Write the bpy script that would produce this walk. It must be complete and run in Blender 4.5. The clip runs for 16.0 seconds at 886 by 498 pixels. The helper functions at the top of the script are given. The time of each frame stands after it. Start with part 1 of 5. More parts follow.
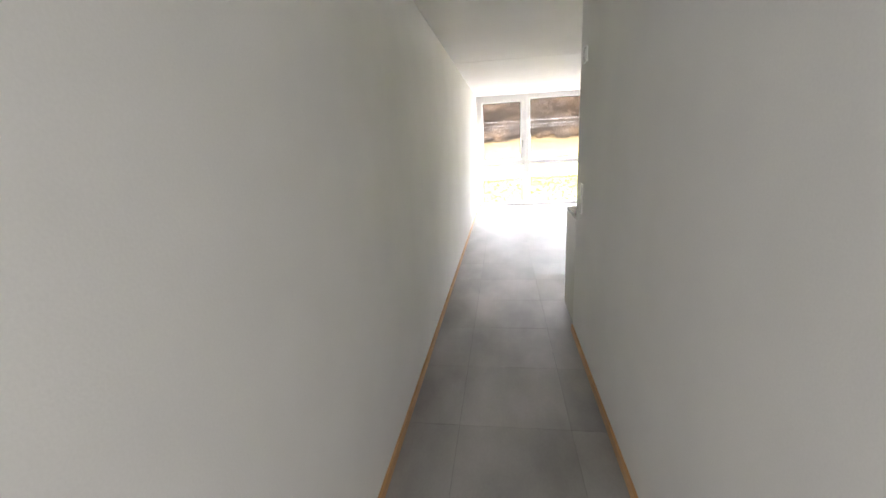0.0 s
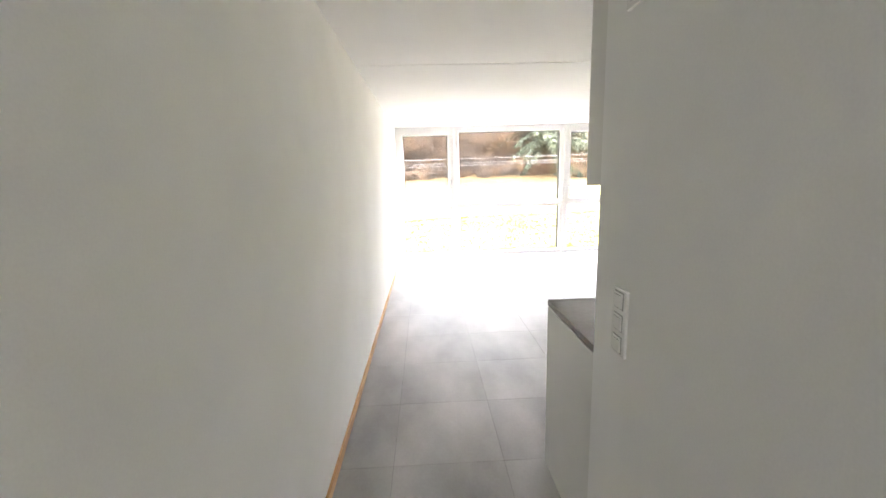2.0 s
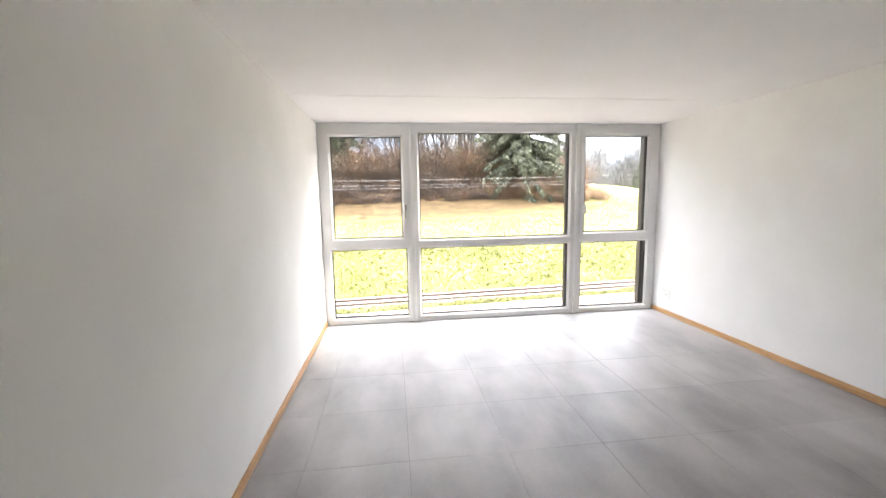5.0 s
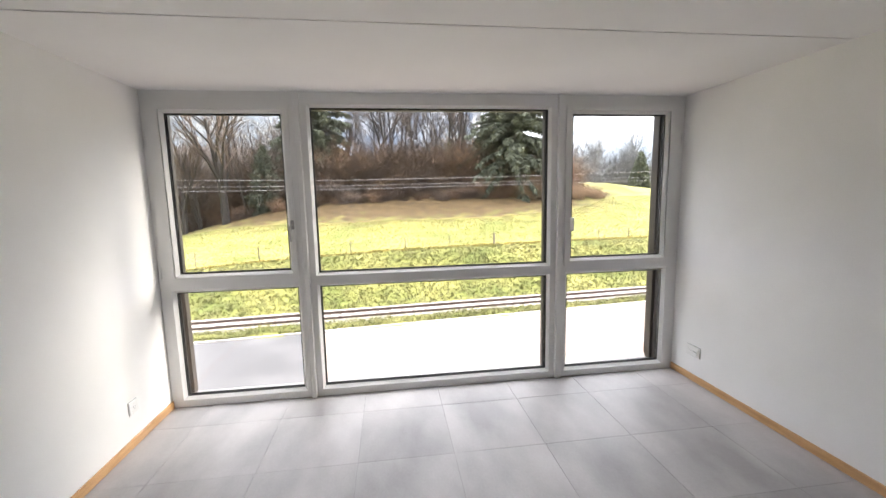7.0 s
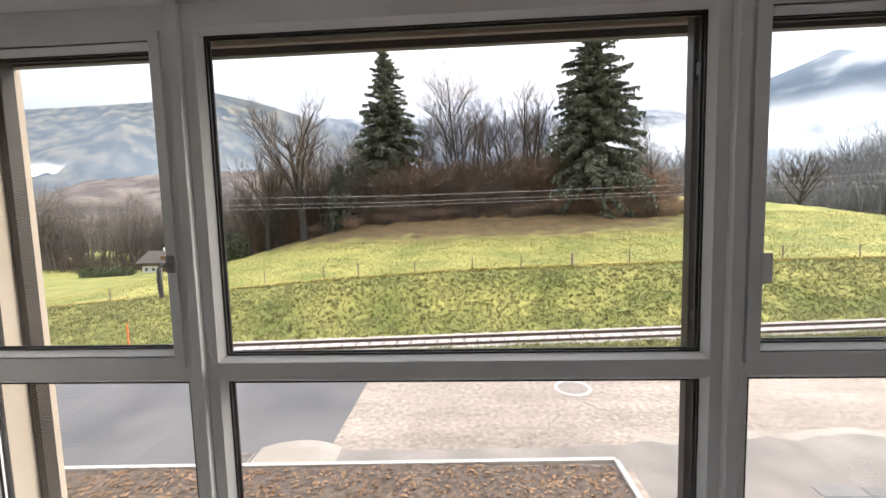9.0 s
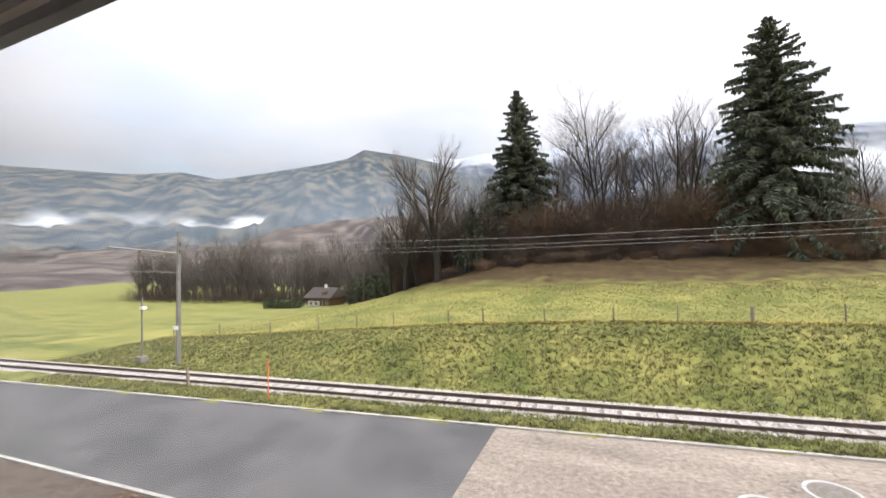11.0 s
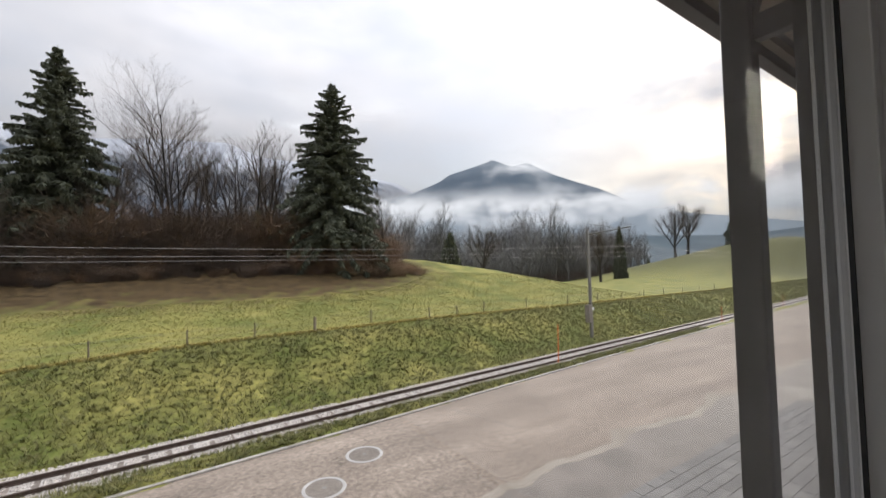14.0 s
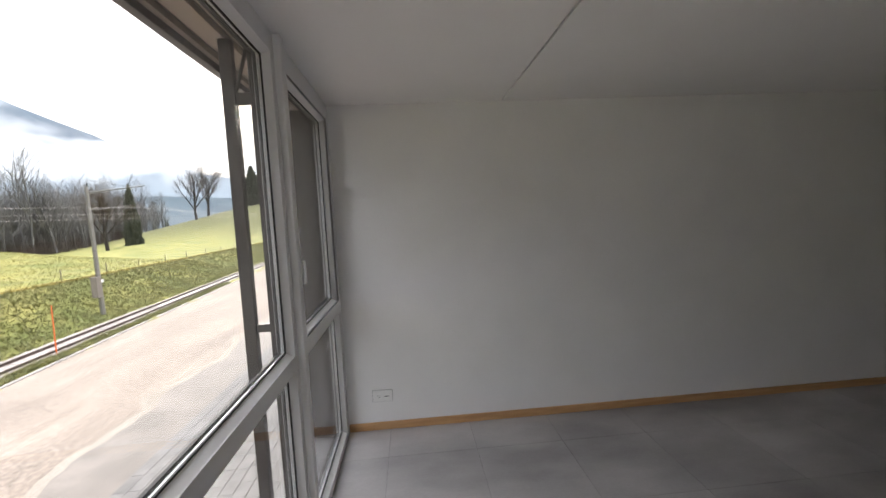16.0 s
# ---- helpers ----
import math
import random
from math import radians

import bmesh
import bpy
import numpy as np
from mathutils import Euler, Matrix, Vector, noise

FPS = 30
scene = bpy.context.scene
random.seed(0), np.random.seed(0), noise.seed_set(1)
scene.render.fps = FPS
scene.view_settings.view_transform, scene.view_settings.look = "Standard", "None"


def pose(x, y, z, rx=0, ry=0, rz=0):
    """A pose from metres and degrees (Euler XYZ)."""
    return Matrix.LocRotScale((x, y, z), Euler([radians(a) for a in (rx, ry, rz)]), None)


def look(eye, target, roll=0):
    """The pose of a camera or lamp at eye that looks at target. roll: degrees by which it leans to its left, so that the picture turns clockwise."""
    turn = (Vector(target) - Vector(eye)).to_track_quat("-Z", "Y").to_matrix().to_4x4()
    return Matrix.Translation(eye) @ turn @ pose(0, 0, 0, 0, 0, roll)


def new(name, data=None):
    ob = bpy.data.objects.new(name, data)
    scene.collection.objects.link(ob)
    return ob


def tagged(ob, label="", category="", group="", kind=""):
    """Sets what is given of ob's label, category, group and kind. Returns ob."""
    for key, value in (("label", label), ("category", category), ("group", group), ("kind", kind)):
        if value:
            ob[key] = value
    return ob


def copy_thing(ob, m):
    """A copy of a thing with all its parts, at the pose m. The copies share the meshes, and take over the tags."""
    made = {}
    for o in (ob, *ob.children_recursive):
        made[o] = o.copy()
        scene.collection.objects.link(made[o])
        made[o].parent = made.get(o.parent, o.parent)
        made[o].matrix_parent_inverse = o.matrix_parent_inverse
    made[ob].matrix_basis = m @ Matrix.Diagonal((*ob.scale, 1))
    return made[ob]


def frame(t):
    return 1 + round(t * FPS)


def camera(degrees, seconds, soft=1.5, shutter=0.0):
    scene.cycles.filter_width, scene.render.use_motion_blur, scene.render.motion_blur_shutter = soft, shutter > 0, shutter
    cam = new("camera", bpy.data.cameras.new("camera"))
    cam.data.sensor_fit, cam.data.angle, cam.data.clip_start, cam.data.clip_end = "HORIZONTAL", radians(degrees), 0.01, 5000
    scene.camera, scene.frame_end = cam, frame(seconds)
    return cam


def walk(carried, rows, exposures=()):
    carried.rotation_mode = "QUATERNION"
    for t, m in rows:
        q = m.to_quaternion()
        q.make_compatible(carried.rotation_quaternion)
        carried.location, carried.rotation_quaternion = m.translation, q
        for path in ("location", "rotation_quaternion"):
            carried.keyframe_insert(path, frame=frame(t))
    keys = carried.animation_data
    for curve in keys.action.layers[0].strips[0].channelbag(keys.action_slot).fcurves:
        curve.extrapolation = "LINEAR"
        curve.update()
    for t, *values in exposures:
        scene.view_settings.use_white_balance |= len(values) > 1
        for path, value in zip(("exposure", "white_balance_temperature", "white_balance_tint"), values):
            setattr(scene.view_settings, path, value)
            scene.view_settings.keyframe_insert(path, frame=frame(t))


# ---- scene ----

cam = camera(95.4, 16.0)
PATH = [
    (0, (0.559, -9.489, 1.54), (0.261, -7.58, 1.022), -3.2),
    (0.5, (0.52, -9.13, 1.55), (0.425, -7.185, 1.092), -1.9),
    (1, (0.475, -8.66, 1.561), (0.522, -6.70, 1.168), -1.1),
    (1.5, (0.546, -8.171, 1.562), (0.599, -6.207, 1.188), -1.8),
    (2, (0.523, -7.717, 1.549), (0.602, -5.752, 1.189), -1.6),
    (2.5, (0.47, -7.258, 1.571), (0.603, -5.292, 1.226), -1.0),
    (3, (0.505, -6.769, 1.582), (0.64, -4.802, 1.245), -1.2),
    (3.5, (0.473, -6.273, 1.573), (0.669, -4.306, 1.27), -1.2),
    (6, (1.303, -4.101, 1.533), (1.557, -2.132, 1.292), -1.1),
    (6.5, (1.52, -3.665, 1.557), (1.787, -1.697, 1.323), -1.2),
    (7, (1.763, -3.276, 1.627), (2.019, -1.31, 1.367), -1.2),
    (7.5, (1.897, -2.826, 1.561), (2.135, -0.852, 1.344), -1.3),
    (8, (2.032, -2.415, 1.56), (2.206, -0.432, 1.362), -1.3),
    (8.5, (2.132, -2.012, 1.582), (2.194, -0.021, 1.403), -1.5),
    (9, (2.184, -1.56, 1.596), (2.077, 0.43, 1.428), -1.6),
    (9.5, (2.308, -1.157, 1.595), (1.957, 0.807, 1.45), -1.8),
    (10, (2.44, -0.838, 1.653), (1.795, 1.052, 1.554), -2.4),
    (10.2, (2.406, -0.683, 1.646), (1.644, 1.165, 1.574), -2.3),
    (12.5, (2.358, -0.09, 1.737), (1.946, 1.857, 1.941), 0.2),
    (13, (2.347, -0.12, 1.736), (2.502, 1.866, 1.913), 0.0),
    (13.5, (2.285, -0.09, 1.715), (2.945, 1.735, 1.853), -0.3),
    (14, (2.203, -0.143, 1.691), (3.302, 1.525, 1.788), -0.8),
    (14.5, (2.018, -0.306, 1.65), (3.473, 1.066, 1.685), -1.6),
    (15, (1.88, -0.346, 1.618), (3.703, 0.474, 1.561), -2.7),
    (15.5, (1.626, -0.46, 1.619), (3.606, -0.212, 1.489), -2.6),
    (16, (1.304, -0.547, 1.61), (3.291, -0.703, 1.444), -2.9),
]
EXPOSURES = [(0.0, 4.65), (0.5, 4.62), (1.0, 4.75), (1.5, 4.92), (2.0, 4.97), (3.5, 4.42), (5.0, 3.7), (6.0, 3.22), (7.0, 2.66), (8.0, 2.12), (9.0, 1.7), (10.0, 1.45), (12.5, 0.70), (13.5, 0.44), (14.0, 0.5), (14.5, 0.65), (15.0, 0.85), (15.5, 1.3), (16.0, 1.7)]
walk(cam, [(t, look(e, g, r)) for t, e, g, r in PATH], EXPOSURES)

# ---- world, sun ----
SUN_EL, SUN_AZ = 21.0, 12.0            # degrees above the horizon; degrees from +x towards +y
world = bpy.data.worlds.new("sky")
scene.world = world
world.use_nodes = True
wn, wl = world.node_tree.nodes, world.node_tree.links
wn.clear()
w_out = wn.new("ShaderNodeOutputWorld")
w_bg = wn.new("ShaderNodeBackground")
w_sky = wn.new("ShaderNodeTexSky")
w_sky.sky_type = "NISHITA"
w_sky.sun_disc = False
w_sky.sun_elevation = radians(SUN_EL)
w_sky.sun_rotation = radians(90.0 - SUN_AZ)
w_sky.air_density, w_sky.dust_density, w_sky.ozone_density = 1.0, 2.0, 1.0
w_co = wn.new("ShaderNodeTexCoord")
w_map = wn.new("ShaderNodeMapping")
w_map.inputs["Scale"].default_value = (1.0, 1.0, 2.6)
w_noise = wn.new("ShaderNodeTexNoise")
w_noise.inputs["Scale"].default_value = 2.3
w_noise.inputs["Detail"].default_value = 6.0
w_noise.inputs["Roughness"].default_value = 0.55
w_ramp = wn.new("ShaderNodeValToRGB")
w_ramp.color_ramp.elements[0].position, w_ramp.color_ramp.elements[0].color = 0.34, (0.66, 0.66, 0.66, 1)
w_ramp.color_ramp.elements[1].position, w_ramp.color_ramp.elements[1].color = 0.62, (1, 1, 1, 1)
w_cloud = wn.new("ShaderNodeRGB")
w_cloud.outputs[0].default_value = (6.45, 6.42, 6.8, 1)
w_mix = wn.new("ShaderNodeMix")
w_mix.data_type = "RGBA"
wl.new(w_co.outputs["Generated"], w_map.inputs["Vector"])
wl.new(w_map.outputs["Vector"], w_noise.inputs["Vector"])
wl.new(w_noise.outputs["Fac"], w_ramp.inputs["Fac"])
wl.new(w_ramp.outputs["Color"], w_mix.inputs["Factor"])
wl.new(w_sky.outputs["Color"], w_mix.inputs["A"])
w_dot = wn.new("ShaderNodeVectorMath")
w_dot.operation = "DOT_PRODUCT"
w_dot.inputs[1].default_value = (math.cos(radians(SUN_AZ)) * math.cos(radians(SUN_EL)), math.sin(radians(SUN_AZ)) * math.cos(radians(SUN_EL)), math.sin(radians(SUN_EL)))
w_glow = wn.new("ShaderNodeMapRange")
w_glow.inputs["From Min"].default_value, w_glow.inputs["From Max"].default_value = -0.1, 1.0
w_glow.inputs["To Min"].default_value, w_glow.inputs["To Max"].default_value = 0.74, 0.98
w_scale = wn.new("ShaderNodeVectorMath")
w_scale.operation = "SCALE"
wl.new(w_co.outputs["Generated"], w_dot.inputs[0])
wl.new(w_dot.outputs["Value"], w_glow.inputs["Value"])
wl.new(w_cloud.outputs[0], w_scale.inputs[0])
# an overcast sky is dimmer towards the horizon than overhead
w_sep = wn.new("ShaderNodeSeparateXYZ")
w_el = wn.new("ShaderNodeMapRange")
w_el.inputs["From Min"].default_value = 0.18
w_el.inputs["To Min"].default_value, w_el.inputs["To Max"].default_value = 0.50, 2.2
w_mul = wn.new("ShaderNodeMath")
w_mul.operation = "MULTIPLY"
wl.new(w_co.outputs["Generated"], w_sep.inputs[0])
wl.new(w_sep.outputs["Z"], w_el.inputs["Value"])
wl.new(w_glow.outputs["Result"], w_mul.inputs[0])
wl.new(w_el.outputs["Result"], w_mul.inputs[1])
# broad grey and bright patches in the cloud cover
w_broad = wn.new("ShaderNodeTexNoise")
w_broad.inputs["Scale"].default_value, w_broad.inputs["Detail"].default_value = 3.4, 7.0
w_patch = wn.new("ShaderNodeMapRange")
w_patch.inputs["From Min"].default_value, w_patch.inputs["From Max"].default_value = 0.36, 0.62
w_patch.inputs["To Min"].default_value, w_patch.inputs["To Max"].default_value = 0.90, 1.04
w_mul2 = wn.new("ShaderNodeMath")
w_mul2.operation = "MULTIPLY"
wl.new(w_map.outputs["Vector"], w_broad.inputs["Vector"])
wl.new(w_broad.outputs["Fac"], w_patch.inputs["Value"])
wl.new(w_mul.outputs[0], w_mul2.inputs[0])
wl.new(w_patch.outputs["Result"], w_mul2.inputs[1])
wl.new(w_mul2.outputs[0], w_scale.inputs["Scale"])
wl.new(w_scale.outputs["Vector"], w_mix.inputs["B"])
wl.new(w_mix.outputs["Result"], w_bg.inputs["Color"])
w_bg.inputs["Strength"].default_value = 0.135
wl.new(w_bg.outputs[0], w_out.inputs["Surface"])

sun = new("sun", bpy.data.lights.new("sun", "SUN"))
sun.data.energy, sun.data.angle, sun.data.color = 1.35, radians(26.0), (1.0, 0.93, 0.82)
a, e = radians(SUN_AZ), radians(SUN_EL)
sun.matrix_world = look((math.cos(a) * math.cos(e) * 80, math.sin(a) * math.cos(e) * 80, math.sin(e) * 80), (0, 0, 0))


# area lamp added for light from behind; the doorway it stands in is assumed, unseen
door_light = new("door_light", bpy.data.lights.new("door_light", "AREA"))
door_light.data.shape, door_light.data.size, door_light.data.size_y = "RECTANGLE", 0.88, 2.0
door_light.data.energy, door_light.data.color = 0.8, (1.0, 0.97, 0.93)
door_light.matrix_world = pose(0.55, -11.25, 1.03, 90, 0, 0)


# ---- materials ----
def mat(name, c1, c2=None, scale=4.0, rough=0.6, bump=0.0, bscale=60.0, metal=0.0, fine=0.0, rnd=0.0, detail=5.0, stretch=(1, 1, 1), lo=0.35, hi=0.65, spec=0.5, rvar=0.0):
    """Principled: c1 to c2 by noise of that scale, finer grain and bump by bscale, a brightness shift by object by rnd."""
    m = bpy.data.materials.new(name)
    m.use_nodes = True
    n, l = m.node_tree.nodes, m.node_tree.links
    p = n["Principled BSDF"]
    p.inputs["Metallic"].default_value = metal
    p.inputs["Roughness"].default_value = rough
    p.inputs["Specular IOR Level"].default_value = spec
    geo = n.new("ShaderNodeNewGeometry")
    mp = n.new("ShaderNodeMapping")
    mp.inputs["Scale"].default_value = stretch
    l.new(geo.outputs["Position"], mp.inputs["Vector"])
    nz = n.new("ShaderNodeTexNoise")
    nz.inputs["Scale"].default_value = scale
    nz.inputs["Detail"].default_value = detail
    l.new(mp.outputs["Vector"], nz.inputs["Vector"])
    rp = n.new("ShaderNodeValToRGB")
    rp.color_ramp.elements[0].position, rp.color_ramp.elements[1].position = lo, hi
    rp.color_ramp.elements[0].color = (*c1, 1)
    rp.color_ramp.elements[1].color = (*(c2 or c1), 1)
    l.new(nz.outputs["Fac"], rp.inputs["Fac"])
    col = rp.outputs["Color"]
    nf = n.new("ShaderNodeTexNoise")
    nf.inputs["Scale"].default_value = bscale
    nf.inputs["Detail"].default_value = 4.0
    l.new(mp.outputs["Vector"], nf.inputs["Vector"])
    if fine or rnd:
        hsv = n.new("ShaderNodeHueSaturation")
        l.new(col, hsv.inputs["Color"])
        mr = n.new("ShaderNodeMapRange")
        mr.inputs["From Min"].default_value, mr.inputs["From Max"].default_value = 0.25, 0.75
        mr.inputs["To Min"].default_value, mr.inputs["To Max"].default_value = 1 - fine, 1 + fine
        l.new(nf.outputs["Fac"], mr.inputs["Value"])
        val = mr.outputs["Result"]
        if rnd:
            oi = n.new("ShaderNodeObjectInfo")
            m2 = n.new("ShaderNodeMapRange")
            m2.inputs["To Min"].default_value, m2.inputs["To Max"].default_value = 1 - rnd, 1 + rnd
            l.new(oi.outputs["Random"], m2.inputs["Value"])
            mu = n.new("ShaderNodeMath")
            mu.operation = "MULTIPLY"
            l.new(val, mu.inputs[0])
            l.new(m2.outputs["Result"], mu.inputs[1])
            val = mu.outputs[0]
        l.new(val, hsv.inputs["Value"])
        col = hsv.outputs["Color"]
    l.new(col, p.inputs["Base Color"])
    if rvar:
        mr3 = n.new("ShaderNodeMapRange")
        mr3.inputs["From Min"].default_value, mr3.inputs["From Max"].default_value = 0.3, 0.7
        mr3.inputs["To Min"].default_value, mr3.inputs["To Max"].default_value = rough - rvar, rough + rvar
        l.new(nz.outputs["Fac"], mr3.inputs["Value"])
        l.new(mr3.outputs["Result"], p.inputs["Roughness"])
    if bump:
        b = n.new("ShaderNodeBump")
        b.inputs["Strength"].default_value = bump
        b.inputs["Distance"].default_value = 0.01
        l.new(nf.outputs["Fac"], b.inputs["Height"])
        l.new(b.outputs["Normal"], p.inputs["Normal"])
    return m


def glass_mat(name):
    m = bpy.data.materials.new(name)
    m.use_nodes = True
    n, l = m.node_tree.nodes, m.node_tree.links
    n.clear()
    o = n.new("ShaderNodeOutputMaterial")
    t = n.new("ShaderNodeBsdfTransparent")
    t.inputs["Color"].default_value = (0.97, 0.97, 0.97, 1)
    g = n.new("ShaderNodeBsdfGlossy")
    g.inputs["Roughness"].default_value = 0.01
    lw = n.new("ShaderNodeLayerWeight")
    lw.inputs["Blend"].default_value = 0.5
    pw = n.new("ShaderNodeMath")
    pw.operation = "POWER"
    pw.inputs[1].default_value = 4.5
    l.new(lw.outputs["Facing"], pw.inputs[0])
    f = n.new("ShaderNodeMapRange")
    f.inputs["To Min"].default_value, f.inputs["To Max"].default_value = 0.02, 0.75
    l.new(pw.outputs[0], f.inputs["Value"])
    x = n.new("ShaderNodeMixShader")
    l.new(f.outputs[0], x.inputs[0])
    l.new(t.outputs[0], x.inputs[1])
    l.new(g.outputs[0], x.inputs[2])
    l.new(x.outputs[0], o.inputs["Surface"])
    return m


M_PLASTER = mat("white_plaster", (0.86, 0.858, 0.853), (0.90, 0.898, 0.893), 2.0, 0.9, 0.05, 170, fine=0.02)
M_CEIL = mat("ceiling_paint", (0.87, 0.868, 0.865), (0.90, 0.898, 0.895), 1.5, 0.9, 0.12, 200, fine=0.01)
M_TILE = mat("cement_tile", (0.285, 0.274, 0.27), (0.50, 0.484, 0.476), 2.0, 0.43, 0.05, 90, fine=0.04, rnd=0.07, detail=6, stretch=(1, 0.5, 1), lo=0.33, hi=0.68, rvar=0.07, spec=0.34)
M_GROUT = mat("grey_grout", (0.15, 0.148, 0.146), (0.18, 0.178, 0.175), 20, 0.9, 0.3, 200)
M_OAK = mat("oak_skirting", (0.50, 0.285, 0.125), (0.62, 0.375, 0.18), 3.0, 0.45, 0.05, 120, fine=0.1, stretch=(6, 1, 12))
M_FRAME = mat("white_frame", (0.80, 0.80, 0.795), (0.84, 0.84, 0.835), 1.5, 0.35, 0.02, 150)
M_GASKET = mat("black_rubber", (0.012, 0.012, 0.012), (0.02, 0.02, 0.02), 30, 0.6)
M_GLASS = glass_mat("window_glass")
M_DARKMETAL = mat("brown_black_metal", (0.055, 0.047, 0.042), (0.075, 0.066, 0.06), 8, 0.42, 0.03, 120, metal=0.3)
M_RENDER = mat("beige_render", (0.50, 0.43, 0.345), (0.56, 0.485, 0.395), 3, 0.9, 0.5, 220, fine=0.05)
M_CONCRETE = mat("pale_concrete", (0.42, 0.41, 0.40), (0.52, 0.51, 0.495), 3, 0.85, 0.25, 120, fine=0.06)
M_SILL = mat("grey_stone_sill", (0.27, 0.265, 0.26), (0.34, 0.335, 0.33), 5, 0.7, 0.2, 120, fine=0.06)
M_PLASTIC = mat("white_plastic", (0.9, 0.9, 0.89), (0.92, 0.92, 0.91), 5, 0.25)
M_SLOT = mat("dark_slot", (0.03, 0.03, 0.03), (0.04, 0.04, 0.04), 10, 0.7)
M_HANDLE = mat("grey_metal_handle", (0.34, 0.34, 0.34), (0.38, 0.38, 0.38), 20, 0.38, metal=0.6)
M_CABINET = mat("white_cabinet", (0.74, 0.735, 0.71), (0.77, 0.765, 0.74), 2, 0.42)
M_COUNTER = mat("grey_brown_worktop", (0.13, 0.115, 0.10), (0.155, 0.14, 0.122), 30, 0.38, 0.03, 300, fine=0.08)
M_STEEL = mat("brushed_steel", (0.55, 0.55, 0.54), (0.62, 0.62, 0.61), 40, 0.28, metal=1.0, stretch=(1, 20, 1))
M_HOB = mat("black_ceramic", (0.008, 0.008, 0.009), (0.01, 0.01, 0.011), 10, 0.06)
M_WIRE_B = mat("cable_black", (0.02, 0.02, 0.022), (0.03, 0.03, 0.03), 10, 0.5)
M_ASPH = mat("light_asphalt", (0.265, 0.218, 0.178), (0.375, 0.315, 0.262), 0.5, 0.85, 0.6, 26, fine=0.26, detail=8, lo=0.3, hi=0.7, rvar=0.1)
M_ASPH_NEW = mat("new_dark_asphalt", (0.075, 0.073, 0.073), (0.135, 0.131, 0.13), 0.6, 0.7, 0.35, 60, fine=0.15, detail=7, rvar=0.15)
M_CURB = mat("granite_kerb", (0.42, 0.40, 0.37), (0.54, 0.52, 0.485), 6, 0.8, 0.3, 80, fine=0.1, rnd=0.08)
M_PAVER = mat("grey_pavers", (0.17, 0.165, 0.16), (0.235, 0.228, 0.22), 3, 0.8, 0.3, 80, fine=0.12, rnd=0.15)
M_SOIL = mat("bark_soil", (0.07, 0.052, 0.041), (0.15, 0.115, 0.09), 9, 0.95, 1.0, 40, fine=0.45, detail=8)
M_STONE = mat("ballast_stone", (0.42, 0.39, 0.365), (0.66, 0.62, 0.58), 14, 0.9, 0.6, 40, fine=0.25)
M_SLEEPER = mat("weathered_sleeper", (0.19, 0.162, 0.14), (0.28, 0.245, 0.215), 6, 0.85, 0.4, 60, fine=0.15, rnd=0.18)
M_RAIL = mat("rusty_rail", (0.07, 0.048, 0.04), (0.13, 0.095, 0.078), 12, 0.7, 0.2, 80, metal=0.2)
M_POSTWOOD = mat("fence_wood", (0.15, 0.125, 0.095), (0.24, 0.2, 0.155), 8, 0.9, 0.4, 60, rnd=0.3)
M_GALV = mat("galvanised_steel", (0.22, 0.215, 0.205), (0.31, 0.30, 0.285), 5, 0.55, 0.05, 50, metal=0.6)
M_ORANGE = mat("orange_paint", (0.78, 0.16, 0.035), (0.85, 0.2, 0.05), 8, 0.55)
M_CABLE = mat("overhead_cable", (0.24, 0.232, 0.225), (0.3, 0.29, 0.28), 10, 0.5, metal=0.5)
M_BARK = mat("grey_brown_bark", (0.022, 0.019, 0.016), (0.048, 0.04, 0.034), 5, 0.95, 0.6, 30, fine=0.2, rnd=0.2)
M_TWIG = mat("bare_twigs", (0.09, 0.07, 0.056), (0.16, 0.125, 0.10), 1.2, 0.95, rnd=0.25)
M_TWIG_DARK = mat("dark_scrub_twigs", (0.05, 0.037, 0.029), (0.105, 0.077, 0.058), 0.7, 0.95, rnd=0.35)
M_TWIG_RED = mat("reddish_scrub", (0.13, 0.08, 0.05), (0.24, 0.155, 0.095), 0.9, 0.95, rnd=0.3)
M_NEEDLE = mat("spruce_needles", (0.046, 0.055, 0.036), (0.105, 0.115, 0.075), 1.1, 0.8, fine=0.3, bscale=9, rnd=0.2)
M_IVY = mat("dark_evergreen", (0.035, 0.055, 0.025), (0.10, 0.115, 0.055), 1.8, 0.8, rnd=0.3)
M_GRASS_BLADE = mat("grass_blades", (0.09, 0.108, 0.03), (0.25, 0.232, 0.085), 4.5, 0.7, fine=0.45, bscale=15, detail=9, lo=0.3, hi=0.7)
M_GRASS_FIELD = mat("pasture_blades", (0.22, 0.225, 0.055), (0.40, 0.355, 0.12), 0.5, 0.7, fine=0.35, bscale=7, detail=9)
M_STRAW = mat("straw_edge_grass", (0.42, 0.34, 0.10), (0.60, 0.48, 0.17), 1.5, 0.8, fine=0.3, bscale=10)
M_EDGE_SHADE = mat("grey_edge_shade", (0.40, 0.40, 0.395), (0.45, 0.45, 0.445), 20, 0.8)
M_LEAF = mat("fallen_leaves", (0.17, 0.098, 0.052), (0.30, 0.19, 0.11), 2.0, 0.9, fine=0.4, bscale=12)
M_ROOF = mat("dark_roof_tiles", (0.055, 0.045, 0.039), (0.09, 0.074, 0.063), 2, 0.85, rnd=0.1)
M_TIMBER = mat("brown_timber", (0.14, 0.08, 0.045), (0.2, 0.12, 0.07), 2, 0.8)
